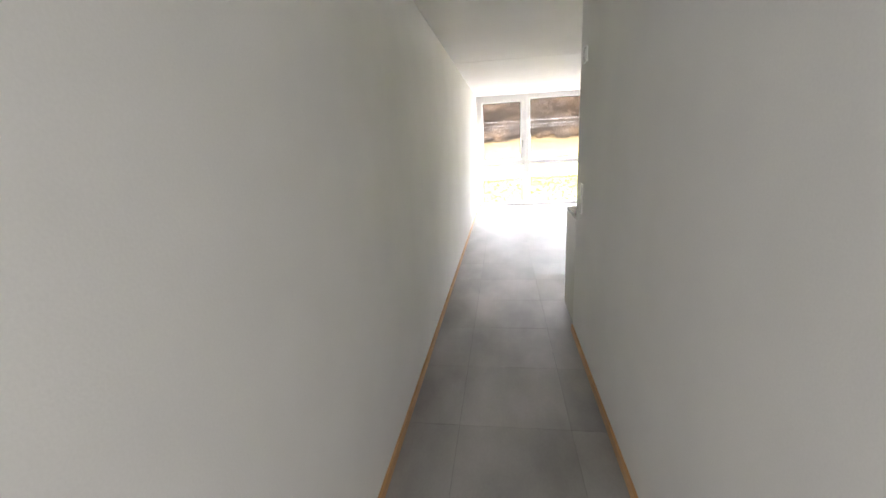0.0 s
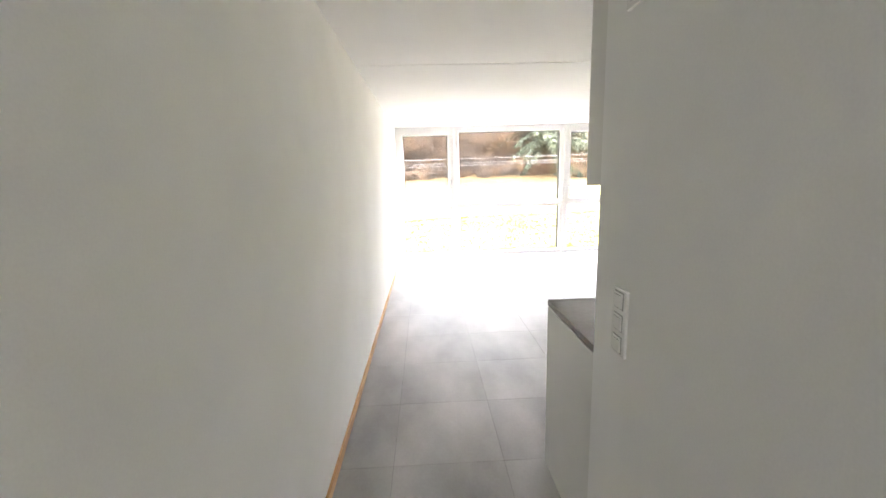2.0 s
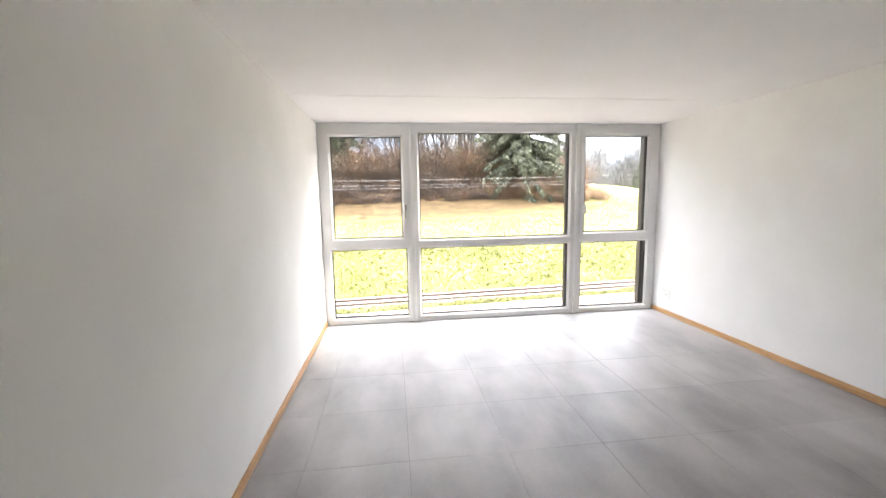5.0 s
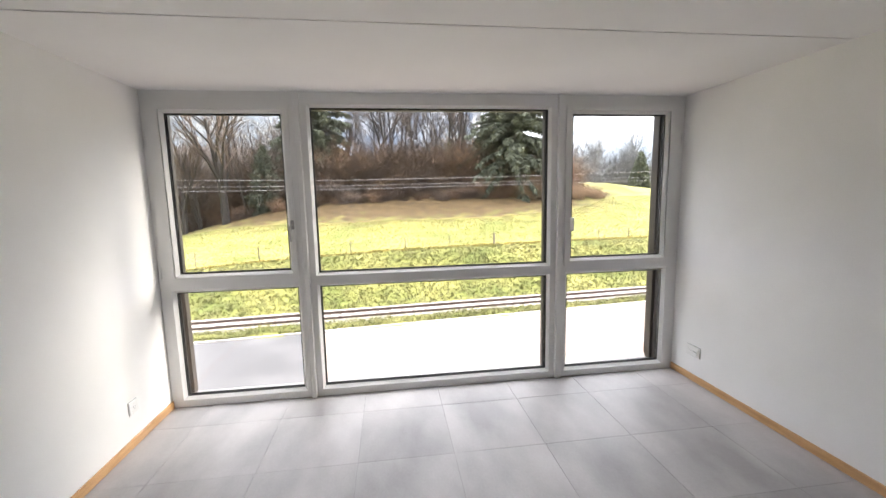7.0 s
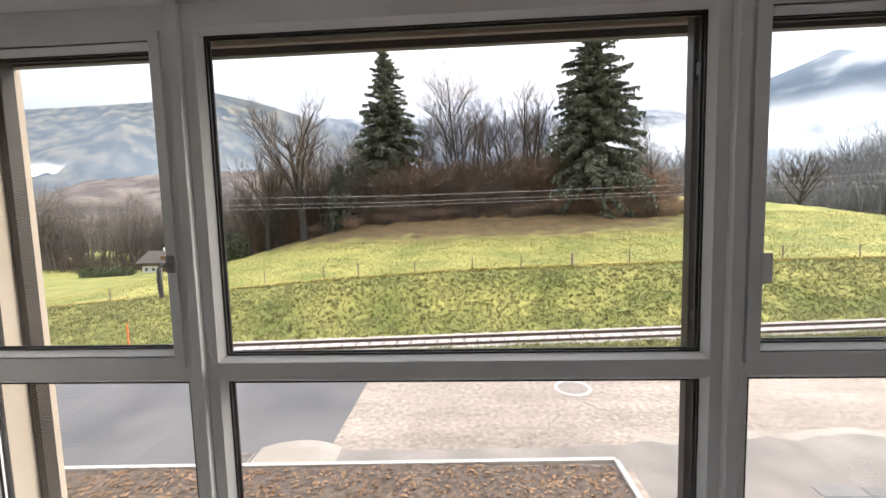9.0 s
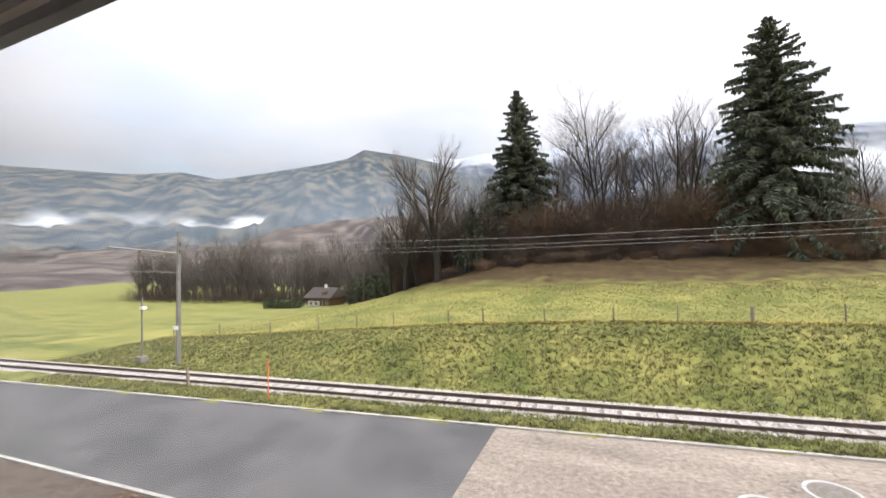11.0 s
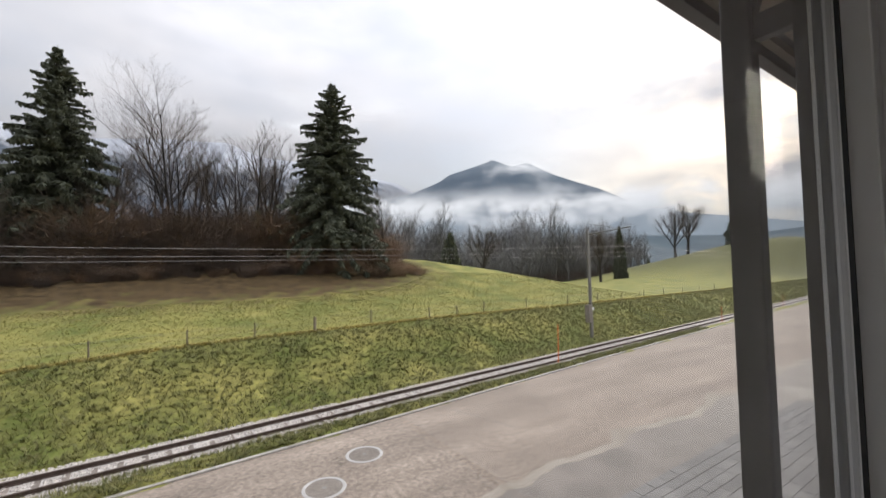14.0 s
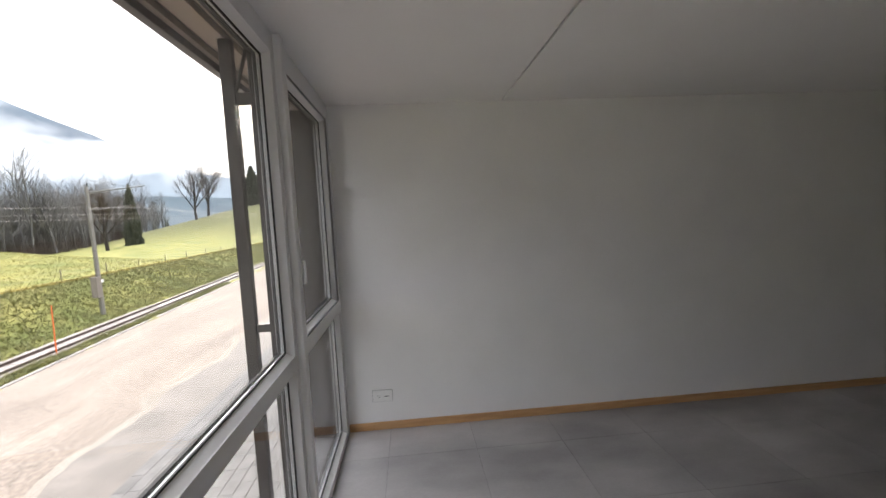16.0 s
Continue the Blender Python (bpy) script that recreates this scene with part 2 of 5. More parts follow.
M_WHITEWALL = mat("white_house_wall", (0.66, 0.65, 0.62), (0.74, 0.73, 0.7), 1, 0.9)
M_IRON = mat("cast_iron", (0.20, 0.176, 0.152), (0.28, 0.248, 0.216), 14, 0.75, 0.5, 40)


def terrain_mat():
    """Pasture with yellowish and green patches; fallen leaves over the wooded mound."""
    m = mat("pasture_ground", (0.135, 0.162, 0.04), (0.33, 0.305, 0.095), 0.4, 0.95, 1.0, 5.5, fine=0.5, detail=10, spec=0.2)
    n, l = m.node_tree.nodes, m.node_tree.links
    p = n["Principled BSDF"]
    old = p.inputs["Base Color"].links[0].from_socket
    geo = [q for q in n if q.bl_idname == "ShaderNodeNewGeometry"][0]
    mp = n.new("ShaderNodeMapping")
    mp.inputs["Location"].default_value = (-4.0 / 25.0, -48.0 / 18.5, 0)
    mp.inputs["Scale"].default_value = (1 / 25.0, 1 / 18.5, 0)
    l.new(geo.outputs["Position"], mp.inputs["Vector"])
    ln = n.new("ShaderNodeVectorMath")
    ln.operation = "LENGTH"
    l.new(mp.outputs["Vector"], ln.inputs[0])
    nz = n.new("ShaderNodeTexNoise")
    nz.inputs["Scale"].default_value, nz.inputs["Detail"].default_value = 0.9, 10
    l.new(geo.outputs["Position"], nz.inputs["Vector"])
    ad = n.new("ShaderNodeMath")
    ad.operation = "MULTIPLY_ADD"
    ad.inputs[1].default_value = 0.75
    l.new(nz.outputs["Fac"], ad.inputs[0])
    l.new(ln.outputs["Value"], ad.inputs[2])
    rp = n.new("ShaderNodeMapRange")
    rp.inputs["From Min"].default_value, rp.inputs["From Max"].default_value = 1.2, 1.54
    rp.inputs["To Min"].default_value, rp.inputs["To Max"].default_value = 1.0, 0.0
    l.new(ad.outputs[0], rp.inputs["Value"])
    lf = n.new("ShaderNodeTexNoise")
    lf.inputs["Scale"].default_value, lf.inputs["Detail"].default_value = 1.7, 11
    l.new(geo.outputs["Position"], lf.inputs["Vector"])
    lr = n.new("ShaderNodeValToRGB")
    lr.color_ramp.elements[0].position, lr.color_ramp.elements[0].color = 0.3, (0.038, 0.026, 0.012, 1)
    lr.color_ramp.elements[1].position, lr.color_ramp.elements[1].color = 0.7, (0.14, 0.095, 0.044, 1)
    l.new(lf.outputs["Fac"], lr.inputs["Fac"])
    mx = n.new("ShaderNodeMix")
    mx.data_type = "RGBA"
    l.new(rp.outputs["Result"], mx.inputs["Factor"])
    l.new(old, mx.inputs["A"])
    l.new(lr.outputs["Color"], mx.inputs["B"])
    # the far hill's shaded, darker tone is put into the ground colour
    xyz = n.new("ShaderNodeSeparateXYZ")
    l.new(geo.outputs["Position"], xyz.inputs[0])
    far = n.new("ShaderNodeMapRange")
    far.inputs["From Min"].default_value, far.inputs["From Max"].default_value = 85.0, 145.0
    far.inputs["To Max"].default_value = 0.85
    l.new(xyz.outputs["X"], far.inputs["Value"])
    dk = n.new("ShaderNodeMix")
    dk.data_type = "RGBA"
    dk.inputs["B"].default_value = (0.105, 0.11, 0.045, 1)
    l.new(far.outputs["Result"], dk.inputs["Factor"])
    l.new(mx.outputs["Result"], dk.inputs["A"])
    l.new(dk.outputs["Result"], p.inputs["Base Color"])
    return m


M_GROUND = terrain_mat()


def worn_asphalt():
    """Old asphalt: the base mottling, pale wheel-worn streaks along the road, fine dark cracks and speckle."""
    n, l = M_ASPH.node_tree.nodes, M_ASPH.node_tree.links
    p = n["Principled BSDF"]
    old = p.inputs["Base Color"].links[0].from_socket
    geo = [q for q in n if q.bl_idname == "ShaderNodeNewGeometry"][0]

    def mul(src, fac):
        mx = n.new("ShaderNodeMix")
        mx.data_type, mx.blend_type = "RGBA", "MULTIPLY"
        mx.inputs["Factor"].default_value = 1.0
        l.new(src, mx.inputs["A"])
        l.new(fac, mx.inputs["B"])
        return mx.outputs["Result"]

    wob = n.new("ShaderNodeTexNoise")
    wob.inputs["Scale"].default_value, wob.inputs["Detail"].default_value = 0.9, 5
    l.new(geo.outputs["Position"], wob.inputs["Vector"])
    ad = n.new("ShaderNodeVectorMath")
    ad.operation = "MULTIPLY_ADD"
    ad.inputs[1].default_value = (1.6, 1.6, 0)
    l.new(wob.outputs["Color"], ad.inputs[0])
    l.new(geo.outputs["Position"], ad.inputs[2])
    vo = n.new("ShaderNodeTexVoronoi")
    vo.feature, vo.voronoi_dimensions = "DISTANCE_TO_EDGE", "2D"
    vo.inputs["Scale"].default_value = 0.16
    l.new(ad.outputs["Vector"], vo.inputs["Vector"])
    cr = n.new("ShaderNodeMapRange")
    cr.inputs["From Max"].default_value = 0.004
    cr.inputs["To Min"].default_value, cr.inputs["To Max"].default_value = 0.62, 1.0
    l.new(vo.outputs["Distance"], cr.inputs["Value"])
    mp = n.new("ShaderNodeMapping")
    mp.inputs["Scale"].default_value = (0.16, 1.1, 1)
    mp.inputs["Rotation"].default_value = (0, 0, radians(-6))
    l.new(geo.outputs["Position"], mp.inputs["Vector"])
    st = n.new("ShaderNodeTexNoise")
    st.inputs["Scale"].default_value, st.inputs["Detail"].default_value = 1.0, 6
    l.new(mp.outputs["Vector"], st.inputs["Vector"])
    sr = n.new("ShaderNodeMapRange")
    sr.inputs["From Min"].default_value, sr.inputs["From Max"].default_value = 0.3, 0.7
    sr.inputs["To Min"].default_value, sr.inputs["To Max"].default_value = 0.74, 1.12
    l.new(st.outputs["Fac"], sr.inputs["Value"])
    sk = n.new("ShaderNodeTexNoise")
    sk.inputs["Scale"].default_value, sk.inputs["Detail"].default_value = 9.0, 3
    l.new(geo.outputs["Position"], sk.inputs["Vector"])
    s2 = n.new("ShaderNodeMapRange")
    s2.inputs["From Min"].default_value, s2.inputs["From Max"].default_value = 0.3, 0.7
    s2.inputs["To Min"].default_value, s2.inputs["To Max"].default_value = 0.70, 1.2
    l.new(sk.outputs["Fac"], s2.inputs["Value"])
    l.new(mul(mul(mul(old, cr.outputs["Result"]), sr.outputs["Result"]), s2.outputs["Result"]), p.inputs["Base Color"])


worn_asphalt()


def distant_mat(name, c1, c2, c3, scale, glow, haze_col, turn=0.0):
    """A far mountain side: meadow, wood and rock patches that run down the slope, with haze put into the surface as
    emission.
    """
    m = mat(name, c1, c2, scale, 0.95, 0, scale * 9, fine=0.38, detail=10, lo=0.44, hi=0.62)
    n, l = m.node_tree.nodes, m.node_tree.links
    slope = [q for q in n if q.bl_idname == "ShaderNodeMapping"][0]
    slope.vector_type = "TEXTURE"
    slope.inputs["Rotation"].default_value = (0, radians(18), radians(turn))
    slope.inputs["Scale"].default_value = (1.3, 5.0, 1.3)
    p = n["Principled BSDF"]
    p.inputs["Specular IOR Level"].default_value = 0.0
    p.inputs["Emission Color"].default_value = (*haze_col, 1)
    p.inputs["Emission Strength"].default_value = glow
    old = p.inputs["Base Color"].links[0].from_socket
    geo = [q for q in n if q.bl_idname == "ShaderNodeNewGeometry"][0]
    sp = n.new("ShaderNodeSeparateXYZ")
    l.new(geo.outputs["Position"], sp.inputs[0])
    nz = n.new("ShaderNodeTexNoise")
    nz.inputs["Scale"].default_value, nz.inputs["Detail"].default_value = 0.006, 6
    l.new(geo.outputs["Position"], nz.inputs["Vector"])
    ad = n.new("ShaderNodeMath")
    ad.operation = "MULTIPLY_ADD"
    ad.inputs[1].default_value = 500.0
    l.new(nz.outputs["Fac"], ad.inputs[0])
    l.new(sp.outputs["Z"], ad.inputs[2])
    rp = n.new("ShaderNodeMapRange")
    rp.inputs["From Min"].default_value, rp.inputs["From Max"].default_value = 900, 1150
    l.new(ad.outputs[0], rp.inputs["Value"])
    mx = n.new("ShaderNodeMix")
    mx.data_type = "RGBA"
    mx.inputs["B"].default_value = (*c3, 1)
    l.new(rp.outputs["Result"], mx.inputs["Factor"])
    l.new(old, mx.inputs["A"])
    l.new(mx.outputs["Result"], p.inputs["Base Color"])
    return m


def mist_mat(name, seed, scale, lo, hi, zmid, zhalf, glow, tint=(0.93, 0.95, 1.0)):
    """Drifting cloud and painted haze: a glowing veil, white unless tinted, dense by noise, thinning out above and
    below.
    """
    m = bpy.data.materials.new(name)
    m.use_nodes = True
    n, l = m.node_tree.nodes, m.node_tree.links
    n.clear()
    o = n.new("ShaderNodeOutputMaterial")
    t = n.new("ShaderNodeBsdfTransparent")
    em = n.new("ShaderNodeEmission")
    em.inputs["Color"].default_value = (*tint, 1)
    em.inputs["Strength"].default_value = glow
    x = n.new("ShaderNodeMixShader")
    geo = n.new("ShaderNodeNewGeometry")
    mp = n.new("ShaderNodeMapping")
    mp.inputs["Location"].default_value = (seed, seed * 0.7, 0)
    mp.inputs["Scale"].default_value = (scale, scale, scale * 2.2)
    l.new(geo.outputs["Position"], mp.inputs["Vector"])
    nz = n.new("ShaderNodeTexNoise")
    nz.inputs["Scale"].default_value, nz.inputs["Detail"].default_value, nz.inputs["Roughness"].default_value = 1.0, 7, 0.55
    l.new(mp.outputs["Vector"], nz.inputs["Vector"])
    mr = n.new("ShaderNodeMapRange")
    mr.interpolation_type = "SMOOTHSTEP"
    mr.inputs["From Min"].default_value, mr.inputs["From Max"].default_value = lo, hi
    l.new(nz.outputs["Fac"], mr.inputs["Value"])
    sp = n.new("ShaderNodeSeparateXYZ")
    l.new(geo.outputs["Position"], sp.inputs[0])
    s1 = n.new("ShaderNodeMath")
    s1.operation = "SUBTRACT"
    s1.inputs[1].default_value = zmid
    l.new(sp.outputs["Z"], s1.inputs[0])
    s2 = n.new("ShaderNodeMath")
    s2.operation = "ABSOLUTE"
    l.new(s1.outputs[0], s2.inputs[0])
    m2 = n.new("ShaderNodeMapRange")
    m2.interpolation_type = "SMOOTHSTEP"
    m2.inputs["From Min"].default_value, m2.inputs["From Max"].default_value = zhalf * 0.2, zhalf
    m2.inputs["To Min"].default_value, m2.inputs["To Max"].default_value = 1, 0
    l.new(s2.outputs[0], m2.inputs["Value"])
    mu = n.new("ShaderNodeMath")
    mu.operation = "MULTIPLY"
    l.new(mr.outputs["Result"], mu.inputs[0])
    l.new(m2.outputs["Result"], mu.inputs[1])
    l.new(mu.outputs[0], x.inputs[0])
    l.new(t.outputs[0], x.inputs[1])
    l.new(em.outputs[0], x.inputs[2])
    l.new(x.outputs[0], o.inputs["Surface"])
    return m


# ---- mesh helpers ----
class Geo:
    """Vertices and faces that grow into one mesh."""

    def __init__(self):
        self.v, self.f = [], []

    def box(self, x0, x1, y0, y1, z0, z1):
        k = len(self.v)
        self.v += [(x, y, z) for z in (z0, z1) for y in (y0, y1) for x in (x0, x1)]
        self.f += [tuple(k + i for i in q) for q in ((0, 2, 3, 1), (4, 5, 7, 6), (0, 1, 5, 4), (2, 6, 7, 3), (0, 4, 6, 2), (1, 3, 7, 5))]
        return self

    def cbox(self, x0, x1, y0, y1, z0, z1, c):
        """A box with chamfered edges."""
        bm = bmesh.new()
        bmesh.ops.create_cube(bm, size=1)
        for v in bm.verts:
            v.co = Vector(((x0 + x1) / 2 + v.co.x * (x1 - x0), (y0 + y1) / 2 + v.co.y * (y1 - y0), (z0 + z1) / 2 + v.co.z * (z1 - z0)))
        bmesh.ops.bevel(bm, geom=bm.edges[:], offset=c, segments=2, affect="EDGES", profile=0.5)
        k = len(self.v)
        bm.verts.index_update()
        self.v += [v.co[:] for v in bm.verts]
        self.f += [tuple(k + v.index for v in f.verts) for f in bm.faces]
        bm.free()
        return self

    def tube(self, pts, radii, sides=6, caps=True):
        """A tapered tube along points."""
        k = len(self.v)
        pts = [Vector(p) for p in pts]
        for i, p in enumerate(pts):
            d = (pts[min(i + 1, len(pts) - 1)] - pts[max(i - 1, 0)]).normalized()
            u = d.cross(Vector((0.31, 0.2, 0.93)))
            if u.length < 0.05:
                u = d.cross(Vector((1, 0, 0)))
            u.normalize()
            w = d.cross(u)
            for s in range(sides):
                g = 2 * math.pi * s / sides
                self.v.append((p + (u * math.cos(g) + w * math.sin(g)) * radii[i])[:])
        for i in range(len(pts) - 1):
            for s in range(sides):
                q = (s + 1) % sides
                self.f.append((k + i * sides + s, k + i * sides + q, k + (i + 1) * sides + q, k + (i + 1) * sides + s))
        if caps:
            self.f.append(tuple(k + s for s in reversed(range(sides))))
            self.f.append(tuple(k + (len(pts) - 1) * sides + s for s in range(sides)))
        return self

    def ring(self, x0, x1, z0, z1, wl, wr, wb, wt, y0, y1):
        """An upright frame: four butted rails of the given widths."""
        self.box(x0, x0 + wl, y0, y1, z0, z1)
        self.box(x1 - wr, x1, y0, y1, z0, z1)
        self.box(x0 + wl, x1 - wr, y0, y1, z0, z0 + wb)
        self.box(x0 + wl, x1 - wr, y0, y1, z1 - wt, z1)
        return self

    def bead(self, x0, x1, z0, z1, w, y0, y1):
        """A sloping glazing bead round an opening: from the outer edge at y0 to the inner edge at y1."""
        k = len(self.v)
        self.v += [(x0, y0, z0), (x1, y0, z0), (x1, y0, z1), (x0, y0, z1)]
        self.v += [(x0 + w, y1, z0 + w), (x1 - w, y1, z0 + w), (x1 - w, y1, z1 - w), (x0 + w, y1, z1 - w)]
        self.v += [(x0, y1 + 0.004, z0), (x1, y1 + 0.004, z0), (x1, y1 + 0.004, z1), (x0, y1 + 0.004, z1)]
        for i in range(4):
            j = (i + 1) % 4
            self.f += [(k + i, k + j, k + 4 + j, k + 4 + i), (k + 4 + i, k + 4 + j, k + 8 + j, k + 8 + i), (k + 8 + i, k + 8 + j, k + j, k + i)]
        return self

    def mesh(self, name, material, smooth=False):
        me = bpy.data.meshes.new(name)
        me.from_pydata(self.v, [], self.f)
        me.materials.append(material)
        if smooth:
            me.polygons.foreach_set("use_smooth", [True] * len(me.polygons))
        me.update()
        return me


def part(name, geo, material, parent=None, label="", smooth=False):
    """Links a Geo as one mesh object under a thing or a part."""
    ob = new(name, geo.mesh(name, material, smooth))
    if parent is not None:
        ob.parent = parent
    if label:
        ob["label"] = label
    return ob


def thing(name, label, category, group="", at=(0, 0, 0), kind=""):
    """An Empty that carries the parts of a thing."""
    ob = new(name)
    ob.location = at
    ob.empty_display_size = 0.1
    return tagged(ob, label, category, group, kind)


def solid(name, geo, material, label, category="", kind="", group="", smooth=False):
    return tagged(part(name, geo, material, smooth=smooth), label, category, group, kind)


W, H = 4.31, 2.43            # room width, ceiling height
BACK = -11.2                 # end of the corridor
KY = -6.40                   # end of the corridor's right-hand wall

# ---- walls, ceiling ----
solid("wall_west", Geo().box(-0.25, 0, BACK, 0.08, -0.3, 2.7), M_PLASTER, "long white plastered wall with a fine texture", "wall", "structure")
solid("wall_corridor", Geo().box(1.10, 1.22, BACK, KY, 0, H), M_PLASTER, "white plastered corridor wall with switches", "wall", "structure")
solid("wall_kitchen", Geo().box(1.22, W, KY - 0.15, KY, 0, H), M_PLASTER, "white plastered wall behind the kitchen units", "wall", "structure")
solid("wall_east", Geo().box(W, W + 0.25, KY - 0.15, 0.08, -0.3, 2.7), M_PLASTER, "white plastered living room wall with a socket", "wall", "structure")
# the doorway gap is assumed and out of view, left open for the lamp
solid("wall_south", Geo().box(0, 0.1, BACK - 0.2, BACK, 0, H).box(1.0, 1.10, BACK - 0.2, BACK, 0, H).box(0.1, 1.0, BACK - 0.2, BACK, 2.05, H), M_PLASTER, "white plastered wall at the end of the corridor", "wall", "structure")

# ceiling slabs with two narrow open joints across the room
SEAMS = (-4.245, -1.27)
g = Geo()
ends = [BACK - 0.2, SEAMS[0] - 0.006, SEAMS[0] + 0.006, SEAMS[1] - 0.006, SEAMS[1] + 0.006, 0.08]
for i in (0, 2, 4):
    g.box(0, W, ends[i], ends[i + 1], H, H + 0.12)
g.box(0, W, BACK - 0.2, 0.08, H + 0.012 + 0.11, H + 0.3)
for s in SEAMS:
    g.box(0, W, s - 0.006, s + 0.006, H + 0.035, H + 0.12)
solid("ceiling", g, M_CEIL, "flat white painted ceiling with two fine joints across", "ceiling", "structure")

# ---- floor bed; the tiles follow at the end of the file ----
floor = solid("floor", Geo().box(-0.02, W + 0.02, BACK - 0.1, 0.08, -0.25, -0.003), M_GROUT, "grey cement-look floor tiles with thin grey joints", "floor", "structure")


def skirting(name, x0, x1, y0, y1):
    solid(name, Geo().cbox(x0, x1, y0, y1, 0.001, 0.06, 0.003), M_OAK, "honey-coloured oak skirting board along the wall", "skirting board", "structure")


skirting("baseboard_west", 0.0, 0.014, BACK, -0.003)
skirting("baseboard_east", W - 0.014, W, KY, -0.003)
skirting("baseboard_corridor", 1.086, 1.10, BACK, KY + 0.0)


# ---- the window wall ----
def pane(x0, x1, z0, z1, parent, bead_w=0.022):
    part("glazing_bead", Geo().bead(x0 - bead_w, x1 + bead_w, z0 - bead_w, z1 + bead_w, bead_w, -0.001, 0.030), M_FRAME, parent)
    part("gasket", Geo().ring(x0 - 0.002, x1 + 0.002, z0 - 0.002, z1 + 0.002, 0.009, 0.009, 0.009, 0.009, 0.030, 0.036), M_GASKET, parent, "black rubber gasket")
    part("pane", Geo().box(x0, x1, 0.038, 0.050, z0, z1), M_GLASS, parent, "clear glass pane").visible_shadow = True
    part("outer_gasket", Geo().ring(x0 - 0.002, x1 + 0.002, z0 - 0.002, z1 + 0.002, 0.012, 0.012, 0.012, 0.012, 0.052, 0.062), M_GASKET, parent)


def frame_with(x0, x1, openings, y0, y1):
    """A flat frame from x0 to x1 and floor to ceiling, with a lower and an upper opening."""
    (a0, a1, b0, b1), (c0, c1, d0, d1) = openings
    g = Geo()
    zt = (b1 + d0) / 2
    for (p0, p1, q0, q1), lo, hi in ((openings[0], 0.0, zt), (openings[1], zt, H)):
        g.box(x0, p0, y0, y1, lo, hi)
        g.box(p1, x1, y0, y1, lo, hi)
        g.box(p0, p1, y0, y1, lo, q0)
        g.box(p0, p1, y0, y1, q1, hi)
    return g


def handle(x, z, side, parent):
    """A lever handle that hangs down, on its rosette."""
    h = part("window_handle", Geo().cbox(x - 0.014, x + 0.014, -0.030, -0.015, z - 0.035, z + 0.035, 0.005), M_HANDLE, parent, "grey metal lever handle")
    part("lever", Geo().tube([(x, -0.026, z), (x, -0.062, z), (x + side * 0.006, -0.072, z - 0.012), (x + side * 0.008, -0.074, z - 0.06), (x + side * 0.006, -0.072, z - 0.125)], [0.009, 0.009, 0.010, 0.0095, 0.008], 8), M_HANDLE, h, smooth=True)


def window(name, x0, x1, low, up, sash, label):
    w = thing(name, label, "window", kind="structure", at=(0, 0, 0))
    o_low = (low[0] - 0.02, low[1] + 0.02, low[2] - 0.02, low[3] + 0.02)
    o_up = (up[0] - 0.02, up[1] + 0.02, up[2] - 0.02, up[3] + 0.02)
    part("window_frame", frame_with(x0, x1, (o_low, o_up), 0.0, 0.075), M_FRAME, w, "white painted frame")
    part("outer_frame", frame_with(x0 + 0.01, x1 - 0.01, (o_low, o_up), 0.0755, 0.095), M_DARKMETAL, w, "brown-black metal outer cover")
    pane(*low, w)
    if sash:
        s = part("sash", Geo().ring(up[0] - 0.072, up[1] + 0.062, up[2] - 0.066, up[3] + 0.058, 0.05, 0.04, 0.044, 0.036, -0.014, 0.002), M_FRAME, w, "white opening sash")
        g = Geo()
        g.ring(up[0] - 0.0225, up[1] + 0.0225, up[2] - 0.0225, up[3] + 0.0225, 0.0005, 0.0005, 0.0005, 0.0005, -0.013, 0.0)
        part("sash_edge", g, M_FRAME, s)
        hx = up[1] + 0.042 if sash > 0 else up[0] - 0.047
        if sash > 0:
            handle(hx, 1.43, -sash, s)
        else:
            part("pull_grip", Geo().cbox(up[0] - 0.034, up[0] + 0.004, -0.030, -0.013, 1.31, 1.425, 0.007), M_PLASTIC, s, "pale flat pull grip")
        for hz in (up[2] - 0.03, up[3] - 0.25):
            gx = x0 + 0.02 if sash > 0 else x1 - 0.02
            part("hinge", Geo().tube([(gx, -0.008, hz), (gx, -0.008, hz + 0.09)], [0.007, 0.007], 8), M_FRAME, w)
    pane(*up, w)
    return w


window("window_1", 0.002, 1.074, (0.105, 1.015, 0.078, 0.925), (0.145, 0.968, 1.068, 2.272), 1, "tall white-framed window with a tilting upper sash and fixed lower pane")
window("window_2", 1.116, 3.164, (1.184, 3.096, 0.080, 0.925), (1.184, 3.094, 1.036, 2.318), 0, "wide white-framed fixed window with one cross bar")
window("window_3", 3.216, W - 0.002, (3.278, 4.183, 0.075, 0.93), (3.312, 4.150, 1.068, 2.282), -1, "tall white-framed window with a tilting upper sash and a handle")
for x0, x1 in ((1.0745, 1.1155), (3.1645, 3.2155)):
    solid("window_mullion", Geo().cbox(x0, x1, -0.032, 0.09, 0.001, H - 0.001, 0.006), M_FRAME, "slim white upright profile between two windows", "window mullion", "structure")

# outer reveal: render at the sides, a boxed head for the blinds, a concrete sill
g = Geo()
g.box(-9.0, 0.0, 0.10, 0.40, -3.3, 5.6)
g.box(W, 16.0, 0.10, 0.40, -3.3, 5.6)
g.box(0.0, W, 0.10, 0.40, 2.56, 5.6)
g.box(0.0, W, 0.10, 0.33, -3.3, -0.075)
solid("wall_facade", g, M_RENDER, "beige rendered outside wall round the window opening", "wall", "structure")
# unseen body of assumed size, added to cast the building's shadow outdoors
g = Geo()
g.box(-9.0, -0.26, -12.0, 0.09, -3.3, 5.6)
